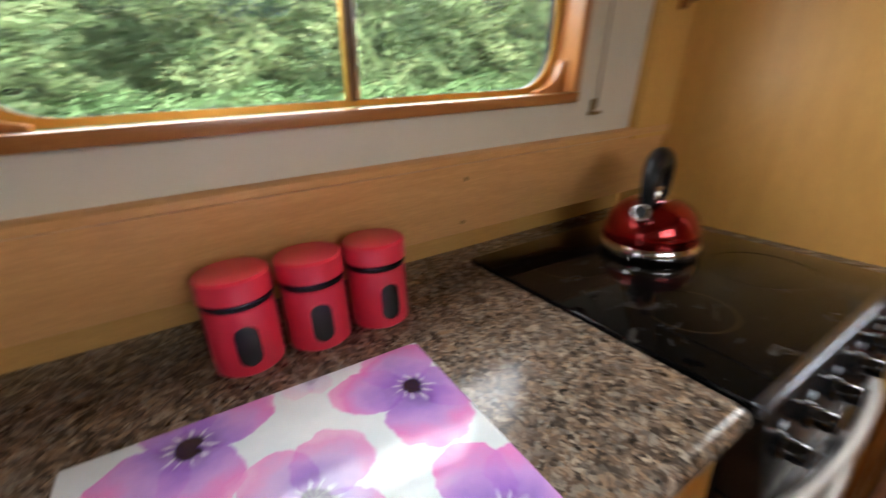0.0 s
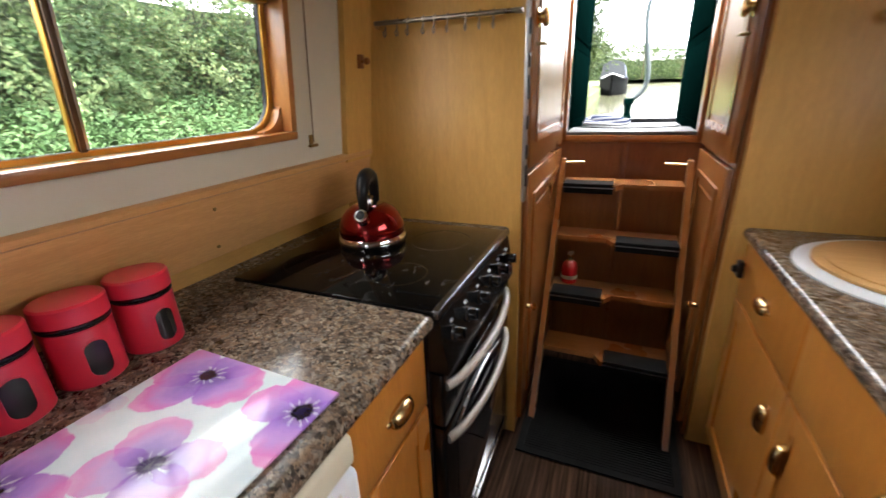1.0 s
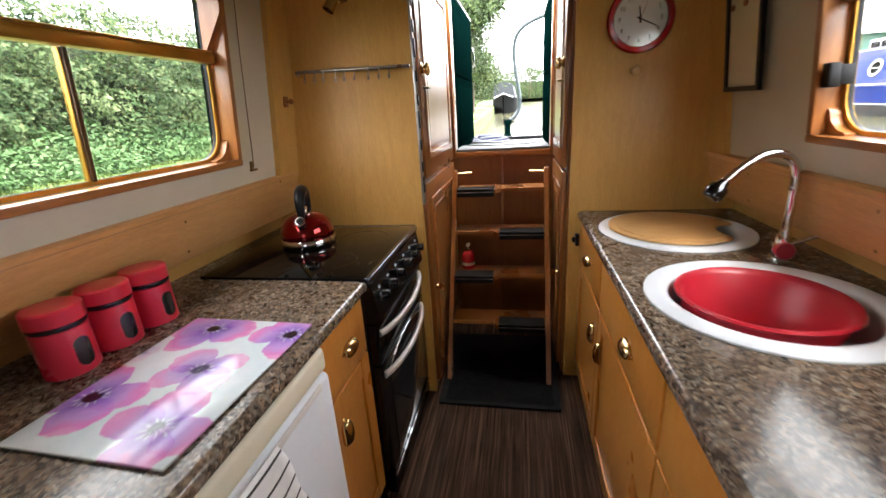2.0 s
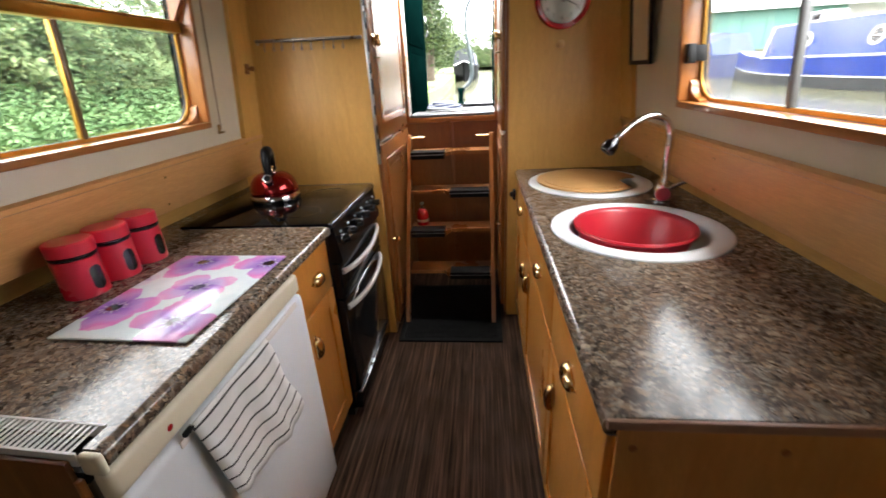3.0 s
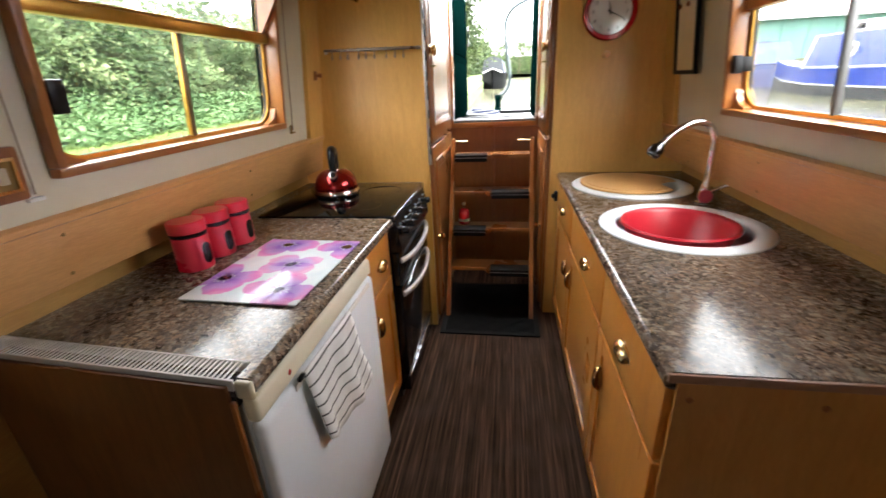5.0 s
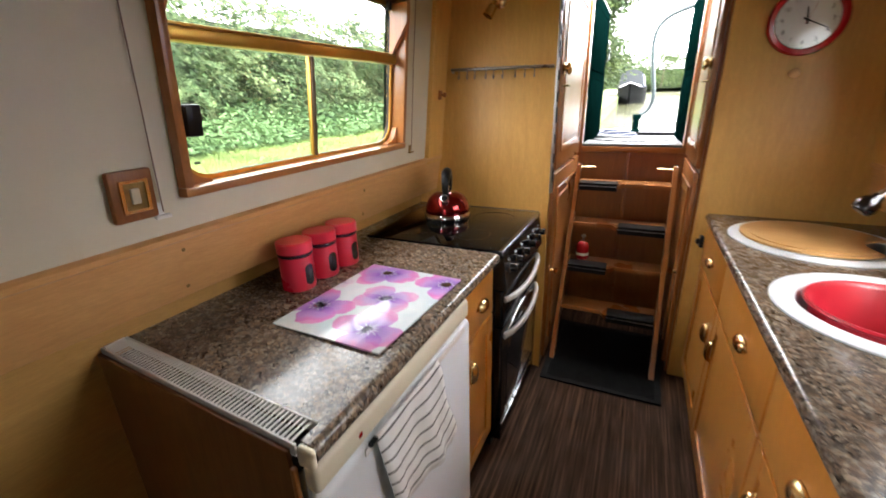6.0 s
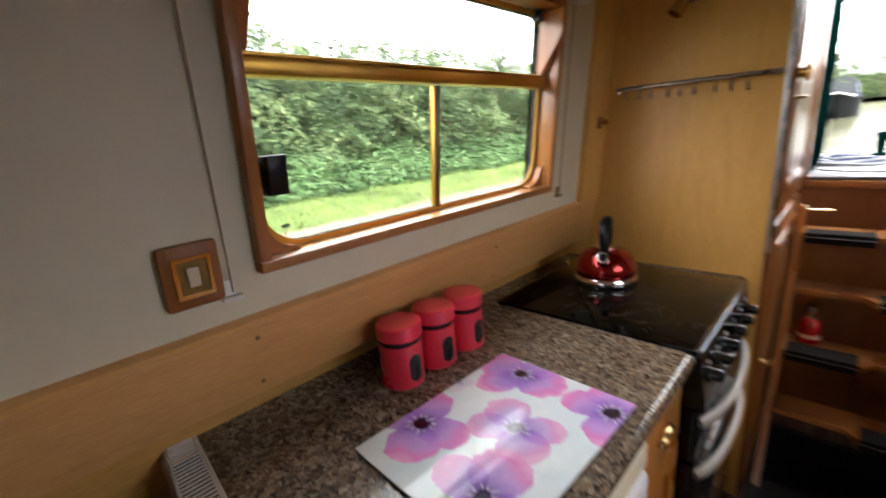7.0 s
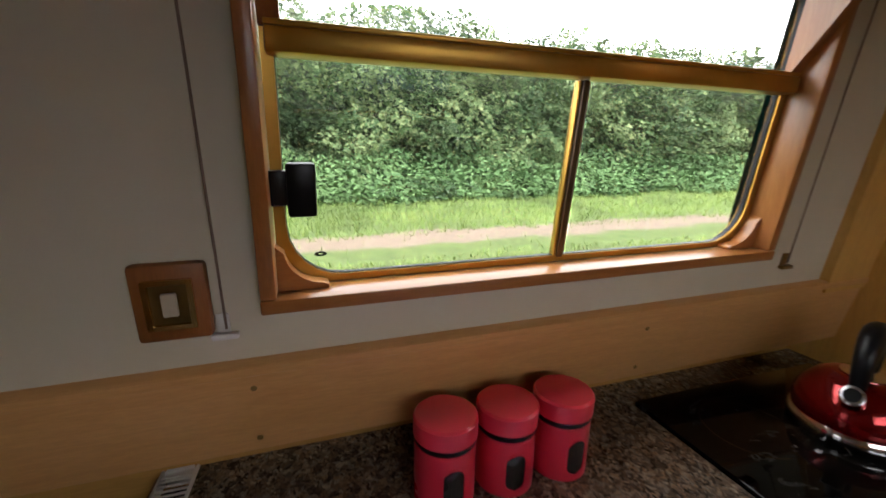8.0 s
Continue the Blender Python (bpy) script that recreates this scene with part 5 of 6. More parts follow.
hand(352, 0.042, 0.004, 0.0155, "hour_hand")
hand(116, 0.066, 0.003, 0.017, "minute_hand")
hand(20, 0.06, 0.001, 0.0185, "second_hand", REDGLOSS)
part("boss", Shape().lathe([(0.005, 0.014), (0.005, 0.020), (0, 0.021)], cc, 14, ax), INK, cl)
for hnum in range(1, 13):
    cu = bpy.data.curves.new("numeral", 'FONT')
    cu.body, cu.size, cu.align_x, cu.align_y, cu.extrude = str(hnum), 0.021, 'CENTER', 'CENTER', 0.0004
    tmp = bpy.data.objects.new("tmp", cu)
    me = bpy.data.meshes.new_from_object(tmp)
    bpy.data.objects.remove(tmp)
    me.name = "numeral"
    me.materials.clear()
    me.materials.append(INK)
    x, z = P(0.073, 30 * hnum)
    o = new("numeral", me)
    o.matrix_world = pose(x, cc.y - 0.0148, z, 90, 0, 0)
    o.parent = cl
for i in range(60):
    a, b = P(0.0855, 6 * i), P(0.0905, 6 * i)
    if i % 5 == 0:
        part("tick", Shape().tube([(a[0], cc.y - 0.0145, a[1]), (b[0], cc.y - 0.0145, b[1])], 0.001, 4), INK, cl)
gl = part("cover_glass", Shape().lathe([(0.0938, 0.0255), (0.0938, 0.027), (0, 0.0275)], cc, 48, ax), CLEARGLASS, cl)
gl.visible_shadow = False
pg = solid("coat_peg", Shape().lathe([(0.013, 0), (0.011, 0.004), (0.007, 0.01), (0.009, 0.02), (0.016, 0.027), (0.017, 0.035), (0.01, 0.041), (0, 0.042)], (1.443, 0.7995, 1.397), 20, ax), BEECH, "turned wooden coat peg below the clock", "peg")

# notice board on the leaning side
nb = thing("notice_board", "narrow cream magnetic board with a black frame", "notice board")
fR = on_wall('R')
part("frame", Shape().ring(rounded(0.432, 0.652, 1.287, 1.70, 0.006), rounded(0.447, 0.637, 1.302, 1.685, 0.004), fR, 0.0205, 0.034), BLACKPLASTIC, nb, "black frame")
part("sheet", slab(Shape(), 'R', 0.445, 0.639, 1.30, 1.687, 0.0205, 0.026), CREAMPLASTIC, nb)
for y, z in ((0.59, 1.575), (0.52, 1.585), (0.50, 1.54), (0.58, 1.54), (0.47, 1.60), (0.45, 1.62)):
    part("magnet", Shape().lathe([(0.009, 0), (0.009, 0.006), (0.005, 0.008), (0, 0.008)], fR(y + 0.037, z, 0.0262), 14, (-1, 0, 0)), BOXWOOD, nb)
bo = solid("towel_clip", Shape().box(1.240, 1.257, 0.70, 0.735, 0.715, 0.765, 0.005, 2).lathe([(0.011, 0), (0.013, 0.008), (0.008, 0.014), (0, 0.015)], (1.241, 0.7175, 0.74), 16, (-1, 0, 0)), BLACKPLASTIC, "black towel clip at the end of the worktop", "clip")
solid("pipe_clip", Shape().box(1.80, 1.822, 0.785, 0.7995, 0.985, 1.02, 0.004).lathe([(0.006, 0), (0.006, 0.006), (0, 0.007)], (1.811, 0.785, 1.003), 10, ax), BLACKPLASTIC, "small black clip in the bulkhead corner", "clip")


# ---- patterned footstools at the unit ends ----
def floral_mat():
    k = Nodes("cream_and_burgundy_fabric")
    v = k.coords()
    w = k.n("ShaderNodeTexVoronoi", Scale=11.0)
    k.l(v, w.inputs["Vector"])
    nz = k.noise(v, 16, 3, 0.6, 1.5)
    c = k.ramp(k.math('MULTIPLY_ADD', nz, 0.5, w.outputs["Distance"]), [(0.5, (0.09, 0.018, 0.016)), (0.53, (0.42, 0.3, 0.2)), (0.8, (0.5, 0.38, 0.26))])
    k.bump(k.noise(v, 500, 2), 0.4, 0.001)
    return k.put(c, 0.9)


FLORAL = floral_mat()


def footstool(x, y, z, w, d):
    s = thing("footstool", "low footstool with cream and burgundy patterned fabric", "footstool", "footstools")
    part("cushion", Shape().box(x - w / 2, x + w / 2, y - d / 2, y + d / 2, z - 0.09, z, 0.04, 5), FLORAL, s)
    part("piping", Shape().tube([(px, py, z - 0.085) for px, py in rounded(x - w / 2, x + w / 2, y - d / 2, y + d / 2, 0.05)] + [(x - w / 2, y - d / 2 + 0.05, z - 0.085)], 0.006, 8), BOXWOOD, s, "dark piping")
    part("frame", Shape().box(x - w / 2 + 0.01, x + w / 2 - 0.01, y - d / 2 + 0.01, y + d / 2 - 0.01, z - 0.14, z - 0.0905, 0.006), BOXWOOD, s)
    for a in (-1, 1):
        for b in (-1, 1):
            part("leg", Shape().lathe([(0.014, 0), (0.02, 0.03), (0.016, 0.06), (0.022, z - 0.141)], (x + a * (w / 2 - 0.04), y + b * (d / 2 - 0.04), 0), 14), BOXWOOD, s)


footstool(1.575, -1.02, 0.42, 0.45, 0.37)
footstool(0.13, -1.16, 0.34, 0.34, 0.34)

# ---- outside: stern deck ----
for (x0, y0), (x1, y1) in (((0.618, 1.575), (0.632, 2.45)), ((1.206, 1.575), (1.199, 2.45))):
    d = thing("stern_door", "dark green steel stern door standing open", "door", "stern doors")
    v = Vector((x1 - x0, y1 - y0, 0)).normalized()
    nrm = Vector((v.y, -v.x, 0)) * (1 if x0 < 0.9 else -1)
    L = math.hypot(x1 - x0, y1 - y0)
    fn = lambda a, b, c: Vector((x0, y0, 0)) + v * a + nrm * b + Vector((0, 0, c))
    part("leaf", Shape().box(0.0, L, -0.012, 0.012, 1.045, 1.925, 0.004, 2, fn), GREENPAINT, d)
    part("cap", Shape().box(-0.002, L + 0.002, -0.016, 0.016, 1.9255, 1.94, 0.003, 2, fn), BLACKPLASTIC, d, "black top edge")
    part("panel", Shape().box(0.05, L - 0.04, 0.0122, 0.016, 1.1, 1.45, 0.004, 2, fn), GREENPAINT, d)
    part("panel", Shape().box(0.05, L - 0.04, 0.0122, 0.016, 1.50, 1.86, 0.004, 2, fn), GREENPAINT, d)
    part("bolt", Shape().tube([fn(L - 0.02, 0.014, 1.60), fn(L - 0.02, 0.03, 1.61), fn(L - 0.05, 0.034, 1.68), fn(L - 0.03, 0.02, 1.74)], 0.006, 8), CHROME, d, "chrome bolt")
    for z in (1.2, 1.7):
        part("hinge", Shape().tube([fn(-0.006, 0.0, z), fn(-0.006, 0.0, z + 0.06)], 0.008, 8), BLACKPLASTIC, d)
for side, wname, wy in (('L', "west", (-0.69, 0.228)), ('R', "east", (-0.74, 0.33))):
    sk = holed(Shape(), side, [YB - 0.03, wy[0], wy[1], 1.45], [1.0, 1.166, 1.68, 1.97], [(wy[0], wy[1], 1.166, 1.68)], -0.075, -0.052)
    tagged(part("wall_outer_" + wname, sk, GREENPAINT), "dark green painted steel cabin side", "wall", kind="structure")
    tagged(part("wall_hull_" + wname, Shape().box(-0.15, -0.11, YB - 0.03, 1.451, 0.0, 0.98, 0.004, 2, lambda x, y, z: mx(side, (x, y, z))), BLACKHULL), "blacked steel hull side", "wall", kind="structure")
dk = thing("stern_deck", "grey painted steel stern deck with a dark coaming", "deck", kind="structure")
part("plate", Shape().box(0.05, 1.77, 1.662, 3.35, 0.98, 1.035, 0.006), GREYDECK, dk)
part("coaming", Shape().box(0.10, 1.72, 2.60, 2.63, 1.0355, 1.062, 0.004), BLACKPLASTIC, dk)
part("hull", Shape().box(-0.12, 1.94, 1.452, 3.3, 0.1, 0.979), BLACKHULL, dk)
ti = thing("tiller", "grey swan-neck tiller on a green rudder post", "tiller")
part("post", Shape().lathe([(0.04, 0), (0.04, 0.02), (0.026, 0.03), (0.026, 0.1), (0.03, 0.105), (0.03, 0.13), (0, 0.13)], (0.90, 2.9, 1.0355), 20), GREENPAINT, ti)
part("clamp", Shape().box(0.868, 0.94, 2.87, 2.93, 1.15, 1.19, 0.006), GREENPAINT, ti)
pts = bezier((0.925, 2.9, 1.185), (1.0, 2.9, 1.22), (1.02, 2.9, 1.29), (1.008, 2.88, 1.38), 8) + bezier((1.008, 2.88, 1.38), (0.99, 2.87, 1.52), (0.965, 2.86, 1.62), (0.962, 2.85, 1.74), 8)[1:] + bezier((0.962, 2.85, 1.74), (0.965, 2.84, 1.9), (1.03, 2.8, 1.955), (1.32, 2.7, 1.985), 10)[1:]
part("swan_neck", Shape().tube(pts, 0.0165, 12), STEELPIPE, ti)
rp = thing("rope_coil", "coil of blue and white rope on the stern deck", "rope")
for i in range(7):
    r = 0.15 - 0.013 * i
    part("loop", Shape().tube([(0.765 + r * math.cos(a) + 0.015 * math.sin(3 * a + i), 2.42 + 0.9 * r * math.sin(a), 1.047 + 0.007 * i + 0.006 * math.sin(2 * a + i)) for a in [2 * math.pi * j / 20 for j in range(21)]], 0.0095, 7), ROPEBLUE if i % 2 else ROPEWHITE, rp)

cb = thing("cable", "thin black cable lying on the hatch sill", "cable")
part("lead", Shape().tube(bezier((0.67, 1.64, 1.082), (0.8, 1.5, 1.082), (1.0, 1.5, 1.082), (1.13, 1.64, 1.082), 14), 0.003, 6), BLACKPLASTIC, cb)

# ---- outside: canal, towpath, hedge, boats ----
RISE = 0.015         # the boat lies slightly down by the bow, so the outside climbs astern
WZ, GZ = 0.24, 0.745


def tilt(z, y):
    return z + RISE * y + 0.014 * max(0, min(y, 120) - 16)


# the sheet of water starts beyond the hull on both sides
s = Shape()
for x0, x1, y0, y1 in ((-0.5, -0.16, -900, 16), (1.98, 900, -900, 16), (-0.16, 1.98, 3.36, 16), (-30, 900, 16, 120), (-30, 900, 120, 900)):
    s.faces([(x0, y0, tilt(WZ, y0)), (x1, y0, tilt(WZ, y0)), (x1, y1, tilt(WZ, y1)), (x0, y1, tilt(WZ, y1))], [(0, 1, 2, 3)])
tagged(part("water", s, WATER), "still murky green canal water", "water", kind="structure")


def bank(y):
    """The water's edge of the towpath side, swinging left a little far astern."""
    return -0.42 - 0.0045 * max(0, y - 8) ** 1.45


s = Shape()
yy = [-60 + 2.5 * i for i in range(70)] + [150, 300, 900]
vs, fs = [], []
for y in yy:
    b = bank(y)
    for x, z in ((-900, GZ + 0.3), (-9, GZ + 0.05), (b - 4.5, GZ + 0.02), (b - 3, GZ), (b - 1.5, GZ), (b - 0.1, GZ), (b, GZ - 0.03), (b + 0.02, WZ - 0.5)):
        vs.append((min(x, b - 0.1) if x < -8 and x > b - 4.5 else x, y, tilt(z, y)))
for i in range(len(yy) - 1):
    for j in range(7):
        fs.append((i * 8 + j, i * 8 + j + 1, (i + 1) * 8 + j + 1, (i + 1) * 8 + j))
s.faces(vs, fs)
tagged(part("ground", s, GROUND), "grassy towpath bank with a trodden earth path", "ground", kind="structure")


def leaves(name, pos, normal, size, mat, label, category, aspect=0.6, parent=None, curl=0.3):
    """One sheet of many four-sided leaves, each bent on its midrib."""
    n = len(pos)
    rng = np.random.default_rng(len(name) + n)
    nv = normal + rng.normal(0, 0.55, (n, 3))
    nv /= np.linalg.norm(nv, axis=1)[:, None]
    t = rng.normal(0, 1, (n, 3))
    t -= (t * nv).sum(1)[:, None] * nv
    t /= np.linalg.norm(t, axis=1)[:, None]
    b = np.cross(nv, t)
    sz = size[:, None]
    v = np.stack([pos - t * sz, pos + b * sz * aspect + nv * sz * curl, pos + t * sz, pos - b * sz * aspect + nv * sz * curl], 1).reshape(-1, 3)
    f = np.arange(4 * n).reshape(n, 4)
    tri = np.stack([f[:, [0, 1, 2]], f[:, [0, 2, 3]]], 1).reshape(-1, 3)
    me = bpy.data.meshes.new(name)
    me.vertices.add(len(v))
    me.vertices.foreach_set("co", v.ravel())
    me.loops.add(tri.size)
    me.loops.foreach_set("vertex_index", tri.ravel().astype(np.int32))
    me.polygons.add(len(tri))
    me.polygons.foreach_set("loop_start", np.arange(0, tri.size, 3, dtype=np.int32))
    me.update(calc_edges=True)
    me.materials.append(mat)
    o = new(name, me)
    if parent:
        o.parent = parent
        tagged(o, label=label, kind="stuff")
    else:
        tagged(o, label, category, kind="stuff")
    return o


rng = np.random.default_rng(7)


def bumps(y, z, s):
    return np.array([noise.noise(Vector((a * s, b * s * 1.3, 3.1))) for a, b in zip(y, z)])


# hedge: leaves over an uneven face and a ragged top
N = 150000
y = -5 + 34 * rng.random(N) ** 1.25
h = rng.random(N)
top = 2.2 + 0.13 * bumps(y, y * 0, 0.6) + 0.12 * bumps(y, y * 0 + 5, 2.3) + 0.1 * bumps(y, y * 0 + 8, 7.0) - 0.02 * np.clip(y - 6, 0, 10)
z = h ** 0.85 * top
face = -4.75 + 0.6 * bumps(y, z, 0.9) + 0.5 * bumps(y, z, 2.3) + 0.3 * bumps(y, z, 5.5) - 0.45 * np.clip(z / top - 0.72, 0, 1) ** 1.0
deep = rng.random(N) ** 2 * 0.6
x = face - deep + (-0.0045 * np.clip(y - 8, 0, None) ** 1.45)
hp = np.stack([x, y, GZ + RISE * y + z], 1)
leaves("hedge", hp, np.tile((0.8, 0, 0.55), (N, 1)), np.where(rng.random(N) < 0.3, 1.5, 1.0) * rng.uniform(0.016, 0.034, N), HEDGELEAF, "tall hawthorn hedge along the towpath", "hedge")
# young shoots standing out of the top
M = 420
sy = -5 + 32 * rng.random(M) ** 1.2
st = 2.02 + 0.13 * bumps(sy, sy * 0, 0.6) + 0.12 * bumps(sy, sy * 0 + 5, 2.3) - 0.02 * np.clip(sy - 6, 0, 10)
sl = rng.uniform(0.12, 0.42, M)
lx, ly = rng.normal(0, 0.3, M), rng.normal(0, 0.35, M)
k = np.repeat(np.arange(M), 26)
f = rng.random(len(k)) ** 1.6
py = sy[k] + ly[k] * sl[k] * f + rng.normal(0, 0.022, len(k))
px = -5.1 - 0.0045 * np.clip(sy[k] - 8, 0, None) ** 1.45 + lx[k] * sl[k] * f + rng.normal(0, 0.022, len(k)) - 0.25 * rng.random(M)[k]
pz = GZ + RISE * py + st[k] + sl[k] * f
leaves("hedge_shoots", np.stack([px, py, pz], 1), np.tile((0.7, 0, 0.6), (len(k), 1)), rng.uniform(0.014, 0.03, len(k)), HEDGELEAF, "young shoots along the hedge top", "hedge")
# dark sheet behind the leaves, in place of the hedge's inner shade
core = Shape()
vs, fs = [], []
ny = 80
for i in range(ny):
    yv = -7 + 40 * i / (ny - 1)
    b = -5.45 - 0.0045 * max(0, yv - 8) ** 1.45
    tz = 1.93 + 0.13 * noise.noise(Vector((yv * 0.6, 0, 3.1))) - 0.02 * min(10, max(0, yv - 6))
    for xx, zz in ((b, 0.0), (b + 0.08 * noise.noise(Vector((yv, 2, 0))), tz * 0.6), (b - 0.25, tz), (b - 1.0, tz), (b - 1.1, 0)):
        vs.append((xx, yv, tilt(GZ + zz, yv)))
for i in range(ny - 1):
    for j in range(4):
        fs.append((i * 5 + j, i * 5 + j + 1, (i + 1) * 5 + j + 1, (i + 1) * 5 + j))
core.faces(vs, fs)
tagged(part("hedge_shade", core, HEDGECORE), "dark sheet standing in for the shade inside the hedge", "hedge", kind="stuff")

N = 40000
y = -4 + 26 * rng.random(N) ** 1.2
q = rng.random(N)
x = -4.75 + 0.95 * q + 0.4 * bumps(y, y * 0, 1.1) - 0.0045 * np.clip(y - 8, 0, None) ** 1.45
hgt = (0.62 - 0.5 * q) * (1 + 0.4 * bumps(y, x, 1.7))
z = hgt * rng.random(N) ** 0.6
leaves("nettles", np.stack([x, y, GZ + RISE * y + z], 1), np.tile((0.4, 0, 0.9), (N, 1)), rng.uniform(0.022, 0.05, N), NETTLELEAF, "bed of nettles at the foot of the hedge", "nettles", 0.45)

# grass: narrow upright blades, sparse on the path
N = 60000
y = -3 + 20 * rng.random(N) ** 1.5
x = -0.5 - 3.9 * rng.random(N)
onpath = np.abs(x + 1.88 + 0.12 * bumps(y, y * 0 + 9, 0.7)) < 0.30
keep = ~onpath | (rng.random(N) < 0.05)
x, y = x[keep], y[keep]
N = len(x)
hgt = rng.uniform(0.03, 0.085, N) * np.where(np.abs(x + 1.88) < 0.45, 0.6, 1.0)
base = np.stack([x, y, GZ - 0.004 + RISE * y], 1)
ang = rng.random(N) * 2 * np.pi
side_ = np.stack([np.cos(ang), np.sin(ang), 0 * ang], 1) * 0.0045
lean_ = rng.normal(0, 0.022, (N, 3)) * np.array([1, 1, 0])
tip = base + np.stack([0 * hgt, 0 * hgt, hgt], 1) + lean_
v = np.stack([base - side_, base + side_, tip], 1).reshape(-1, 3)
me = bpy.data.meshes.new("grass")
me.vertices.add(len(v))
me.vertices.foreach_set("co", v.ravel())
me.loops.add(3 * N)
me.loops.foreach_set("vertex_index", np.arange(3 * N, dtype=np.int32))
me.polygons.add(N)
me.polygons.foreach_set("loop_start", np.arange(0, 3 * N, 3, dtype=np.int32))
me.update(calc_edges=True)
me.materials.append(GRASSBLADE)
tagged(new("grass", me), "bright green towpath grass", "grass", kind="stuff")


def tree(x, y, height, spread, seed, count=2600, leaf=1.0, label="leafy green tree on the canal bank"):
    g0 = tilt(GZ, y)
    t = thing("tree", label, "tree", "bank trees")
    r_ = random.Random(seed)
    sh = Shape()
    sh.tube([(x, y, g0 - 0.1), (x + 0.1, y, g0 + height * 0.3), (x + 0.15, y, g0 + height * 0.6), (x + 0.05, y, g0 + height * 0.9)], 0.2, 9, [0.05 * height * 0.5, 0.04 * height * 0.5, 0.02 * height * 0.5, 0.01])
    clumps = []
    for i in range(26):
        a, hh = r_.random() * 6.28, 0.14 + 0.82 * r_.random()
        rr = spread * (0.25 + 0.75 * r_.random()) * math.sin(math.pi * min(0.97, hh * 0.85 + 0.12)) ** 0.6
        p = (x + rr * math.cos(a), y + rr * math.sin(a), g0 + height * hh)
        clumps.append(p)
        if i < 12:
            sh.tube([(x + 0.1, y, g0 + height * hh * 0.7), ((x + p[0]) / 2, (y + p[1]) / 2, g0 + height * hh * 0.9), p], 0.05, 6, [0.02 * height * 0.4, 0.012 * height * 0.4, 0.006])
    part("trunk", sh, BARK, t)
    rg = np.random.default_rng(seed)
    c = np.array(clumps)[rg.integers(0, len(clumps), count)]
    off = rg.normal(0, 1, (count, 3)) * spread * np.array([0.22, 0.22, 0.17])
    leaves("crown", c + off, off + np.array([0, 0, 0.6 * spread * 0.2]), rg.uniform(0.012, 0.026, count) * height * leaf, TREELEAF, "", "", 0.6, t)
    return t


tree(-1.55, 22, 8.8, 2.5, 3, 48000, 0.4)
tree(-4.2, 28, 7.0, 3.2, 4, 30000, 0.5)
tree(-3.4, 38, 6.0, 2.6, 8, 14000, 0.6)
tree(-6.5, 42, 9, 3.4, 5, 6000)
for i, (x, y, hh, sp_) in enumerate(((-9, 62, 7, 4), (-3, 84, 6.2, 4), (3, 88, 5.6, 4), (9, 86, 5.2, 4), (15, 84, 5.4, 4), (22, 80, 6, 4.5), (-6, 76, 6.4, 4))):
    tree(x, y, hh, sp_, 20 + i, 6000, 0.9, "distant rounded tree beside the canal")


# far wood: a low uneven band of leaves beyond the bend
N = 26000
u = rng.random(N)
x = -70 + 170 * u
top = 5.6 + 2.2 * bumps(x, x * 0, 0.09) + 1.4 * bumps(x, x * 0 + 4, 0.3) + 0.6 * bumps(x, x * 0 + 2, 0.9) - 0.02 * np.clip(x, -20, 60)
z = top * rng.random(N) ** 0.8
y = 96 + 3 * rng.random(N) + 2.5 * bumps(x, z, 0.35)
leaves("far_wood", np.stack([x, y, GZ + RISE * y + 0.014 * (y - 16) + z], 1), np.tile((0, -0.8, 0.5), (N, 1)), rng.uniform(0.14, 0.32, N), TREELEAF, "distant wood along the canal bend", "trees")
# dark block behind the far leaves, in place of the wood's shade
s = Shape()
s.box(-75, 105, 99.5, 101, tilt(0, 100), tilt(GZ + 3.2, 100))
tagged(part("far_wood_shade", s, HEDGECORE), "dark block standing in for the shade inside the distant wood", "trees", kind="stuff")
s = Shape()
s.faces([(-400, 58, tilt(GZ, 58)), (6, 70, tilt(GZ, 70)), (16, 60, tilt(GZ, 60)), (400, 40, tilt(GZ, 40)), (400, 600, tilt(GZ, 600)), (-400, 600, tilt(GZ, 600))], [(0, 1, 2, 3, 4, 5)])
tagged(part("ground_bend", s, GRASSBLADE), "grassy far bank where the canal bends", "ground", kind="structure")


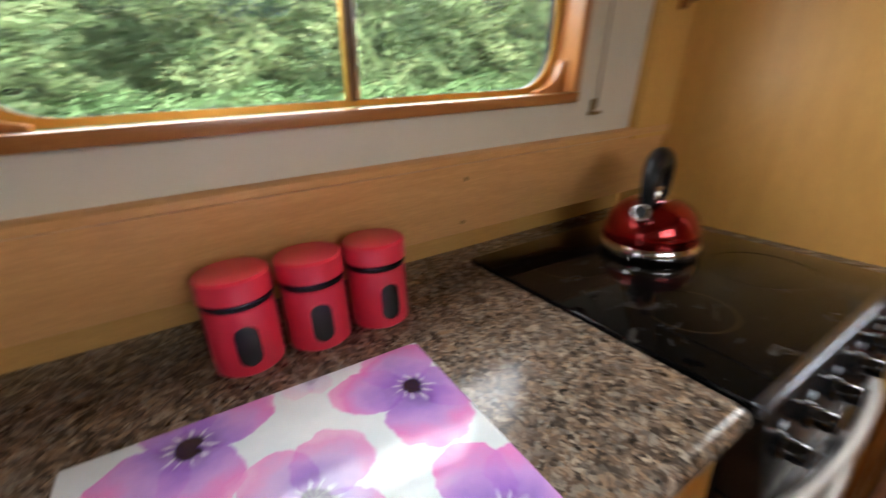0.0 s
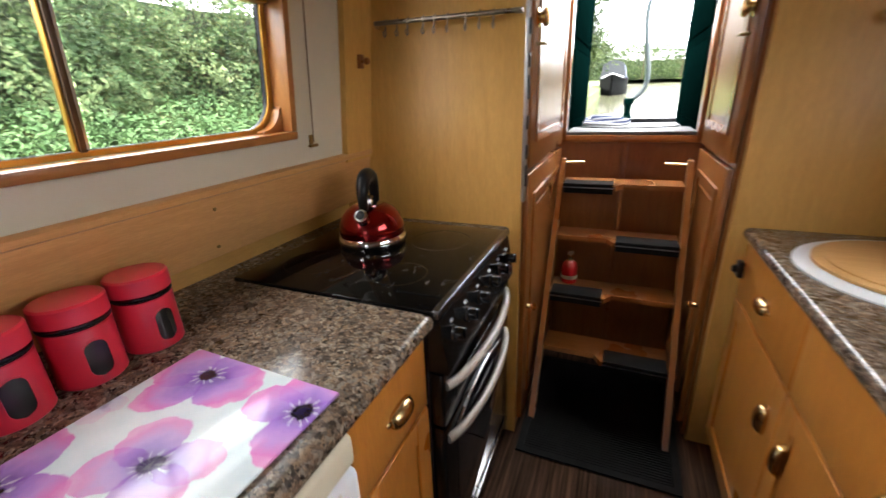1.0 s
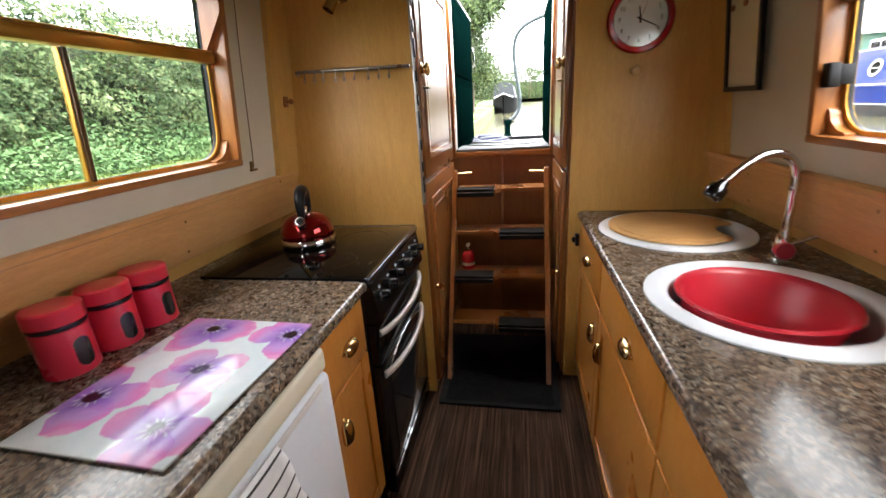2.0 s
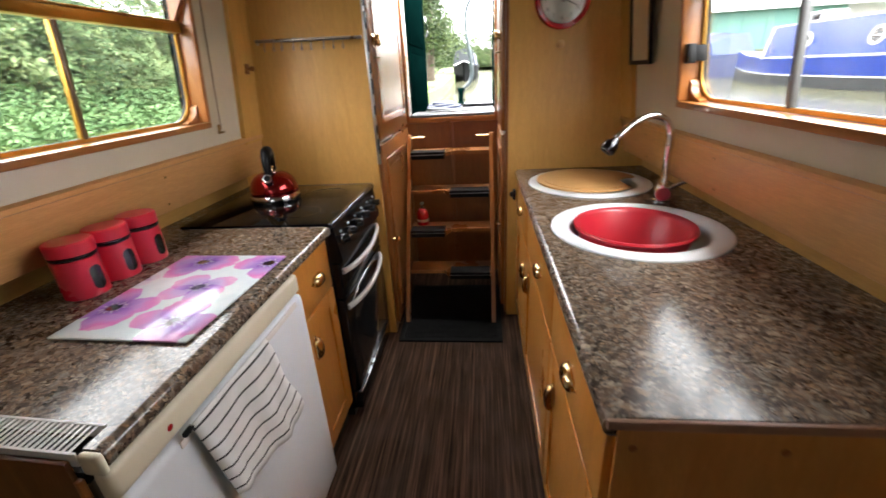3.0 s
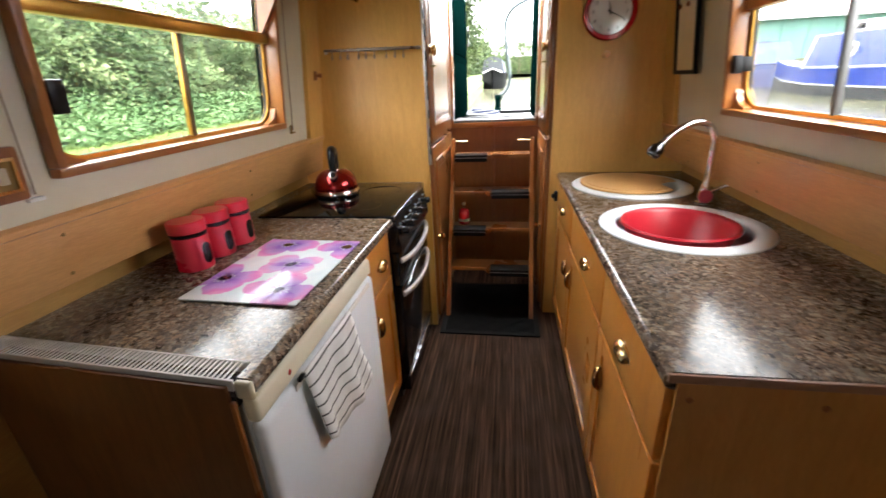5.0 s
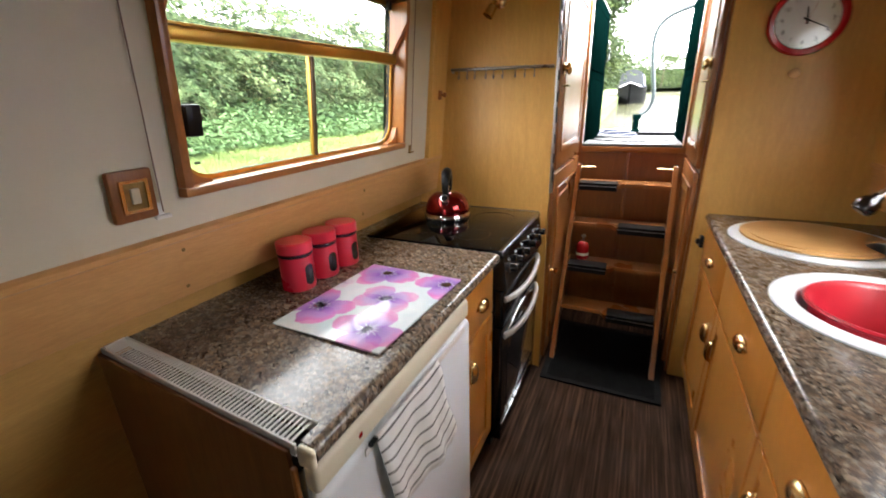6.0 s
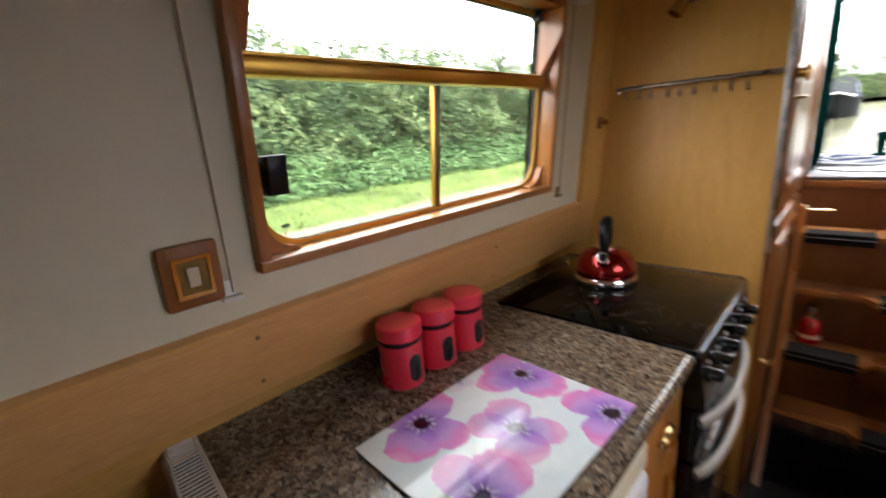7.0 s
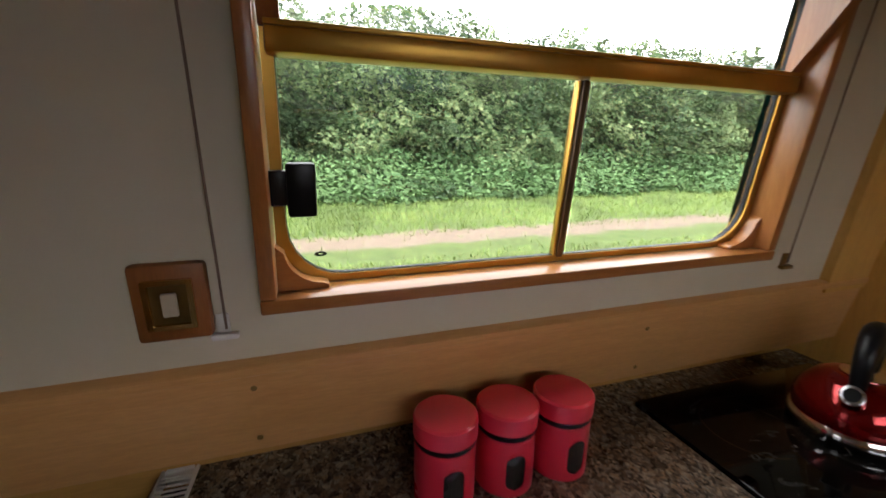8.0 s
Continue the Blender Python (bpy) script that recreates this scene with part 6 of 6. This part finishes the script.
def narrowboat(name, label, cx, y0, y1, w, hull, cabin, cab0, cab1, side_z, roof_z, portholes=(), line=None, bow=1, windows=(), lift=0.36):
    b = thing(name, label, "narrowboat", "moored boats")
    z = lambda v, yy: tilt(v, yy)
    base = WZ + lift
    n = 10
    out = []
    L = y1 - y0
    for i in range(n + 1):
        q = i / n
        taper = 1.0 if q < 0.72 else math.cos((q - 0.72) / 0.28 * math.pi / 2) ** 0.6
        yy_ = y0 + L * q if bow > 0 else y1 - L * q
        out.append((yy_, max(0.06, w / 2 * taper), 0.0 if q < 0.7 else 0.28 * ((q - 0.7) / 0.3) ** 2))
    sh = Shape()
    vs, fs = [], []
    for yy_, hw, up in out:
        for sx in (-1, 1):
            vs += [(cx + sx * hw * 0.97, yy_, z(base - 0.6, yy_)), (cx + sx * hw, yy_, z(base + side_z + up, yy_))]
    for i in range(n):
        a, c = i * 4, (i + 1) * 4
        fs += [(a, a + 1, c + 1, c), (a + 2, c + 2, c + 3, a + 3), (a + 1, a + 3, c + 3, c + 1)]
    fs += [(0, 2, 3, 1), (n * 4, n * 4 + 1, n * 4 + 3, n * 4 + 2)]
    sh.faces(vs, fs)
    part("hull", sh, hull, b)
    bands = (("strake", -0.05, -0.01, WHITELINE), ("blacking", -0.5, -0.052, HULLBAND)) if line else ()
    for nm, za, zb, m in bands:
        bn = Shape()
        vb = []
        for yy_, hw, up in out:
            for sx in (-1, 1):
                vb += [(cx + sx * (hw + 0.012), yy_, z(base + za + up * 0.6 * (za > -0.1), yy_)), (cx + sx * (hw + 0.012), yy_, z(base + zb + up * 0.6, yy_))]
        fb_ = []
        for i in range(n):
            a, c = i * 4, (i + 1) * 4
            fb_ += [(a, a + 1, c + 1, c), (a + 2, c + 2, c + 3, a + 3)]
        bn.faces(vb, fb_)
        part(nm, bn, m, b)
    ch = Shape()
    hw0, hw1 = w / 2 - 0.12, w / 2 - 0.3
    v8 = []
    for yy_, ins in ((cab0, 0), (cab1, 0.12 * bow)):
        v8 += [(cx - hw0, yy_, z(base + side_z - 0.02, yy_)), (cx - hw1, yy_ - ins, z(base + roof_z, yy_)), (cx, yy_ - ins, z(base + roof_z + 0.08, yy_)), (cx + hw1, yy_ - ins, z(base + roof_z, yy_)), (cx + hw0, yy_, z(base + side_z - 0.02, yy_))]
    ch.faces(v8, [(0, 1, 2, 3, 4), (5, 9, 8, 7, 6)] + [(i, 5 + i, 6 + i, i + 1) for i in range(4)])
    part("cabin", ch, cabin, b)
    lean = (hw0 - hw1) / (roof_z - side_z)
    xs = lambda zz, d: cx - hw0 + lean * (zz - side_z) - d
    for py, pz in portholes:
        nrm = (-1, 0, lean)
        c0 = (xs(pz, 0.0), py, z(base + pz, py))
        p = part("porthole", Shape().lathe([(0.17, 0), (0.24, 0.0), (0.24, 0.03), (0.2, 0.045), (0.165, 0.03), (0.165, 0.0)], c0, 28, nrm), WHITELINE, b, "white-rimmed porthole")
        part("pane", Shape().lathe([(0.166, 0.005), (0.166, 0.012), (0, 0.012)], c0, 24, nrm), DARKGLASS, p)
        part("bar", Shape().tube([(c0[0] - 0.03, py - 0.16, c0[2]), (c0[0] - 0.03, py + 0.16, c0[2])], 0.02, 6), WHITELINE, p)
    if line:
        for zz, th in ((side_z + 0.02, 0.05), (roof_z - 0.02, 0.035)):
            part("coach_line", coach_line(xs, zz, th, cab0, cab1, z, base), line, b)
        yq = cab1 - 0.02
        part("front_line", Shape().box(-0.03, 0.02, -0.06, 0.03, 0, roof_z - side_z, 0, 1, lambda a, c, d: (xs(side_z + d, 0) + a, yq + c - 0.12 * d / (roof_z - side_z), z(base + side_z + d, yq))), line, b)
    for y0_, y1_, z0_, z1_ in windows:
        part("window", Shape().box(-0.02, 0.01, y0_, y1_, z0_, z1_, 0, 1, lambda a, c, d: (xs(d, 0) + a, c, z(base + d, c))), WHITELINE, b)
    return b


def coach_line(xs, zz, th, a, c, z, base):
    s_ = Shape()
    return s_.box(-0.012, 0.004, a, c - 0.1, zz, zz + th, 0, 1, lambda q, yv, zv: (xs(zv, 0) + q, yv, z(base + zv, yv)))


bb = narrowboat("narrowboat", "bright blue narrowboat with white coach lines and portholes", 12.05, 1.0, 19.0, 2.1, BLUEHULL, BLUEHULL, 1.5, 15.9, 0.46, 1.47,
                ((13.95, 0.95), (11.4, 0.95), (8.5, 0.95), (5.8, 0.95)), WHITELINE)
wh = part("wheelhouse", Shape().box(11.7, 12.4, 14.2, 15.2, tilt(WZ + 1.86, 13), tilt(WZ + 2.18, 13), 0.05), WHITELINE, bb)
for yw_ in (14.35, 14.75):
    part("pane", Shape().box(11.69, 11.699, yw_, yw_ + 0.3, tilt(WZ + 1.93, 13), tilt(WZ + 2.1, 13), 0.03), DARKGLASS, wh, "dark pane")
nb2 = narrowboat("narrowboat", "dark navy narrowboat with a cloth cover", 12.6, 20.4, 33, 2.1, NAVYHULL, NAVYHULL, 21.6, 32, 0.6, 1.5, (), WHITELINE, 1, ((23.4, 24.8, 0.85, 1.3),))
part("cratch_cover", Shape().prism([(20.5, 0.62), (21.7, 0.62), (21.7, 1.5), (21.2, 1.5)], lambda u, v, d: (12.6 + d, u, tilt(WZ + 0.36 + v, u)), -0.9, 0.9), paint("faded_blue_canvas", (0.05, 0.07, 0.16), 0.8, 0.2, 0.2), nb2, "faded blue canvas cover sloping to the bow")
fb = narrowboat("narrowboat", "grey narrowboat moored far along the canal", -0.15, 31, 46, 2.0, BLACKHULL, NAVYHULL, 33, 45, 0.62, 1.5, (), None, -1, (), 0.44)
part("cover", Shape().prism([(-0.85, 0.6), (-0.62, 1.62), (-0.2, 1.78), (0.2, 1.78), (0.62, 1.62), (0.85, 0.6)], lambda u, v, d: (-0.15 + u, d, tilt(WZ + 0.44 + v, d)), 32.2, 34), paint("grey_cover", (0.022, 0.026, 0.032), 0.6), fb, "pale grey cratch cover")
part("bow_band", Shape().prism([(-0.7, 0.66), (0.0, 0.9), (0.7, 0.66), (0.7, 0.76), (0, 1.0), (-0.7, 0.76)], lambda u, v, d: (-0.15 + u, d, tilt(WZ + 0.44 + v, d)), 31.5, 31.6), WHITELINE, fb)

sd = thing("boat_shed", "green clad boatyard shed with a pale roof", "shed")
part("wall", Shape().box(16.5, 31, 40, 55, 0.5, 5.15), SHEDGREEN, sd)
part("wall", Shape().box(31.2, 40, 42, 55, 0.5, 5.4), WHITELINE, sd, "white rendered wing")
part("roof", Shape().prism([(39.3, 5.1), (47.5, 9.6), (55.7, 5.1), (55.7, 5.35), (47.5, 9.9), (39.3, 5.35)], lambda u, v, d: (d, u, v), 15.8, 42), ROOFWHITE, sd)
for i in range(7):
    part("rib", Shape().box(17 + 2 * i, 17.15 + 2 * i, 39.94, 39.995, 0.6, 5.05), SHEDGREEN, sd)
s = Shape()
s.faces([(19, -900, tilt(GZ, -900)), (900, -900, tilt(GZ, -900)), (900, 900, tilt(GZ, 900)), (19, 900, tilt(GZ, 900)), (19, -900, tilt(-1, -900)), (19, 900, tilt(-1, 900))], [(0, 1, 2, 3), (0, 3, 5, 4)])
tagged(part("ground_far", s, paint("yard_hardstanding", (0.16, 0.17, 0.11), 0.9, 0.3, 0.2)), "far bank of the canal", "ground", kind="structure")
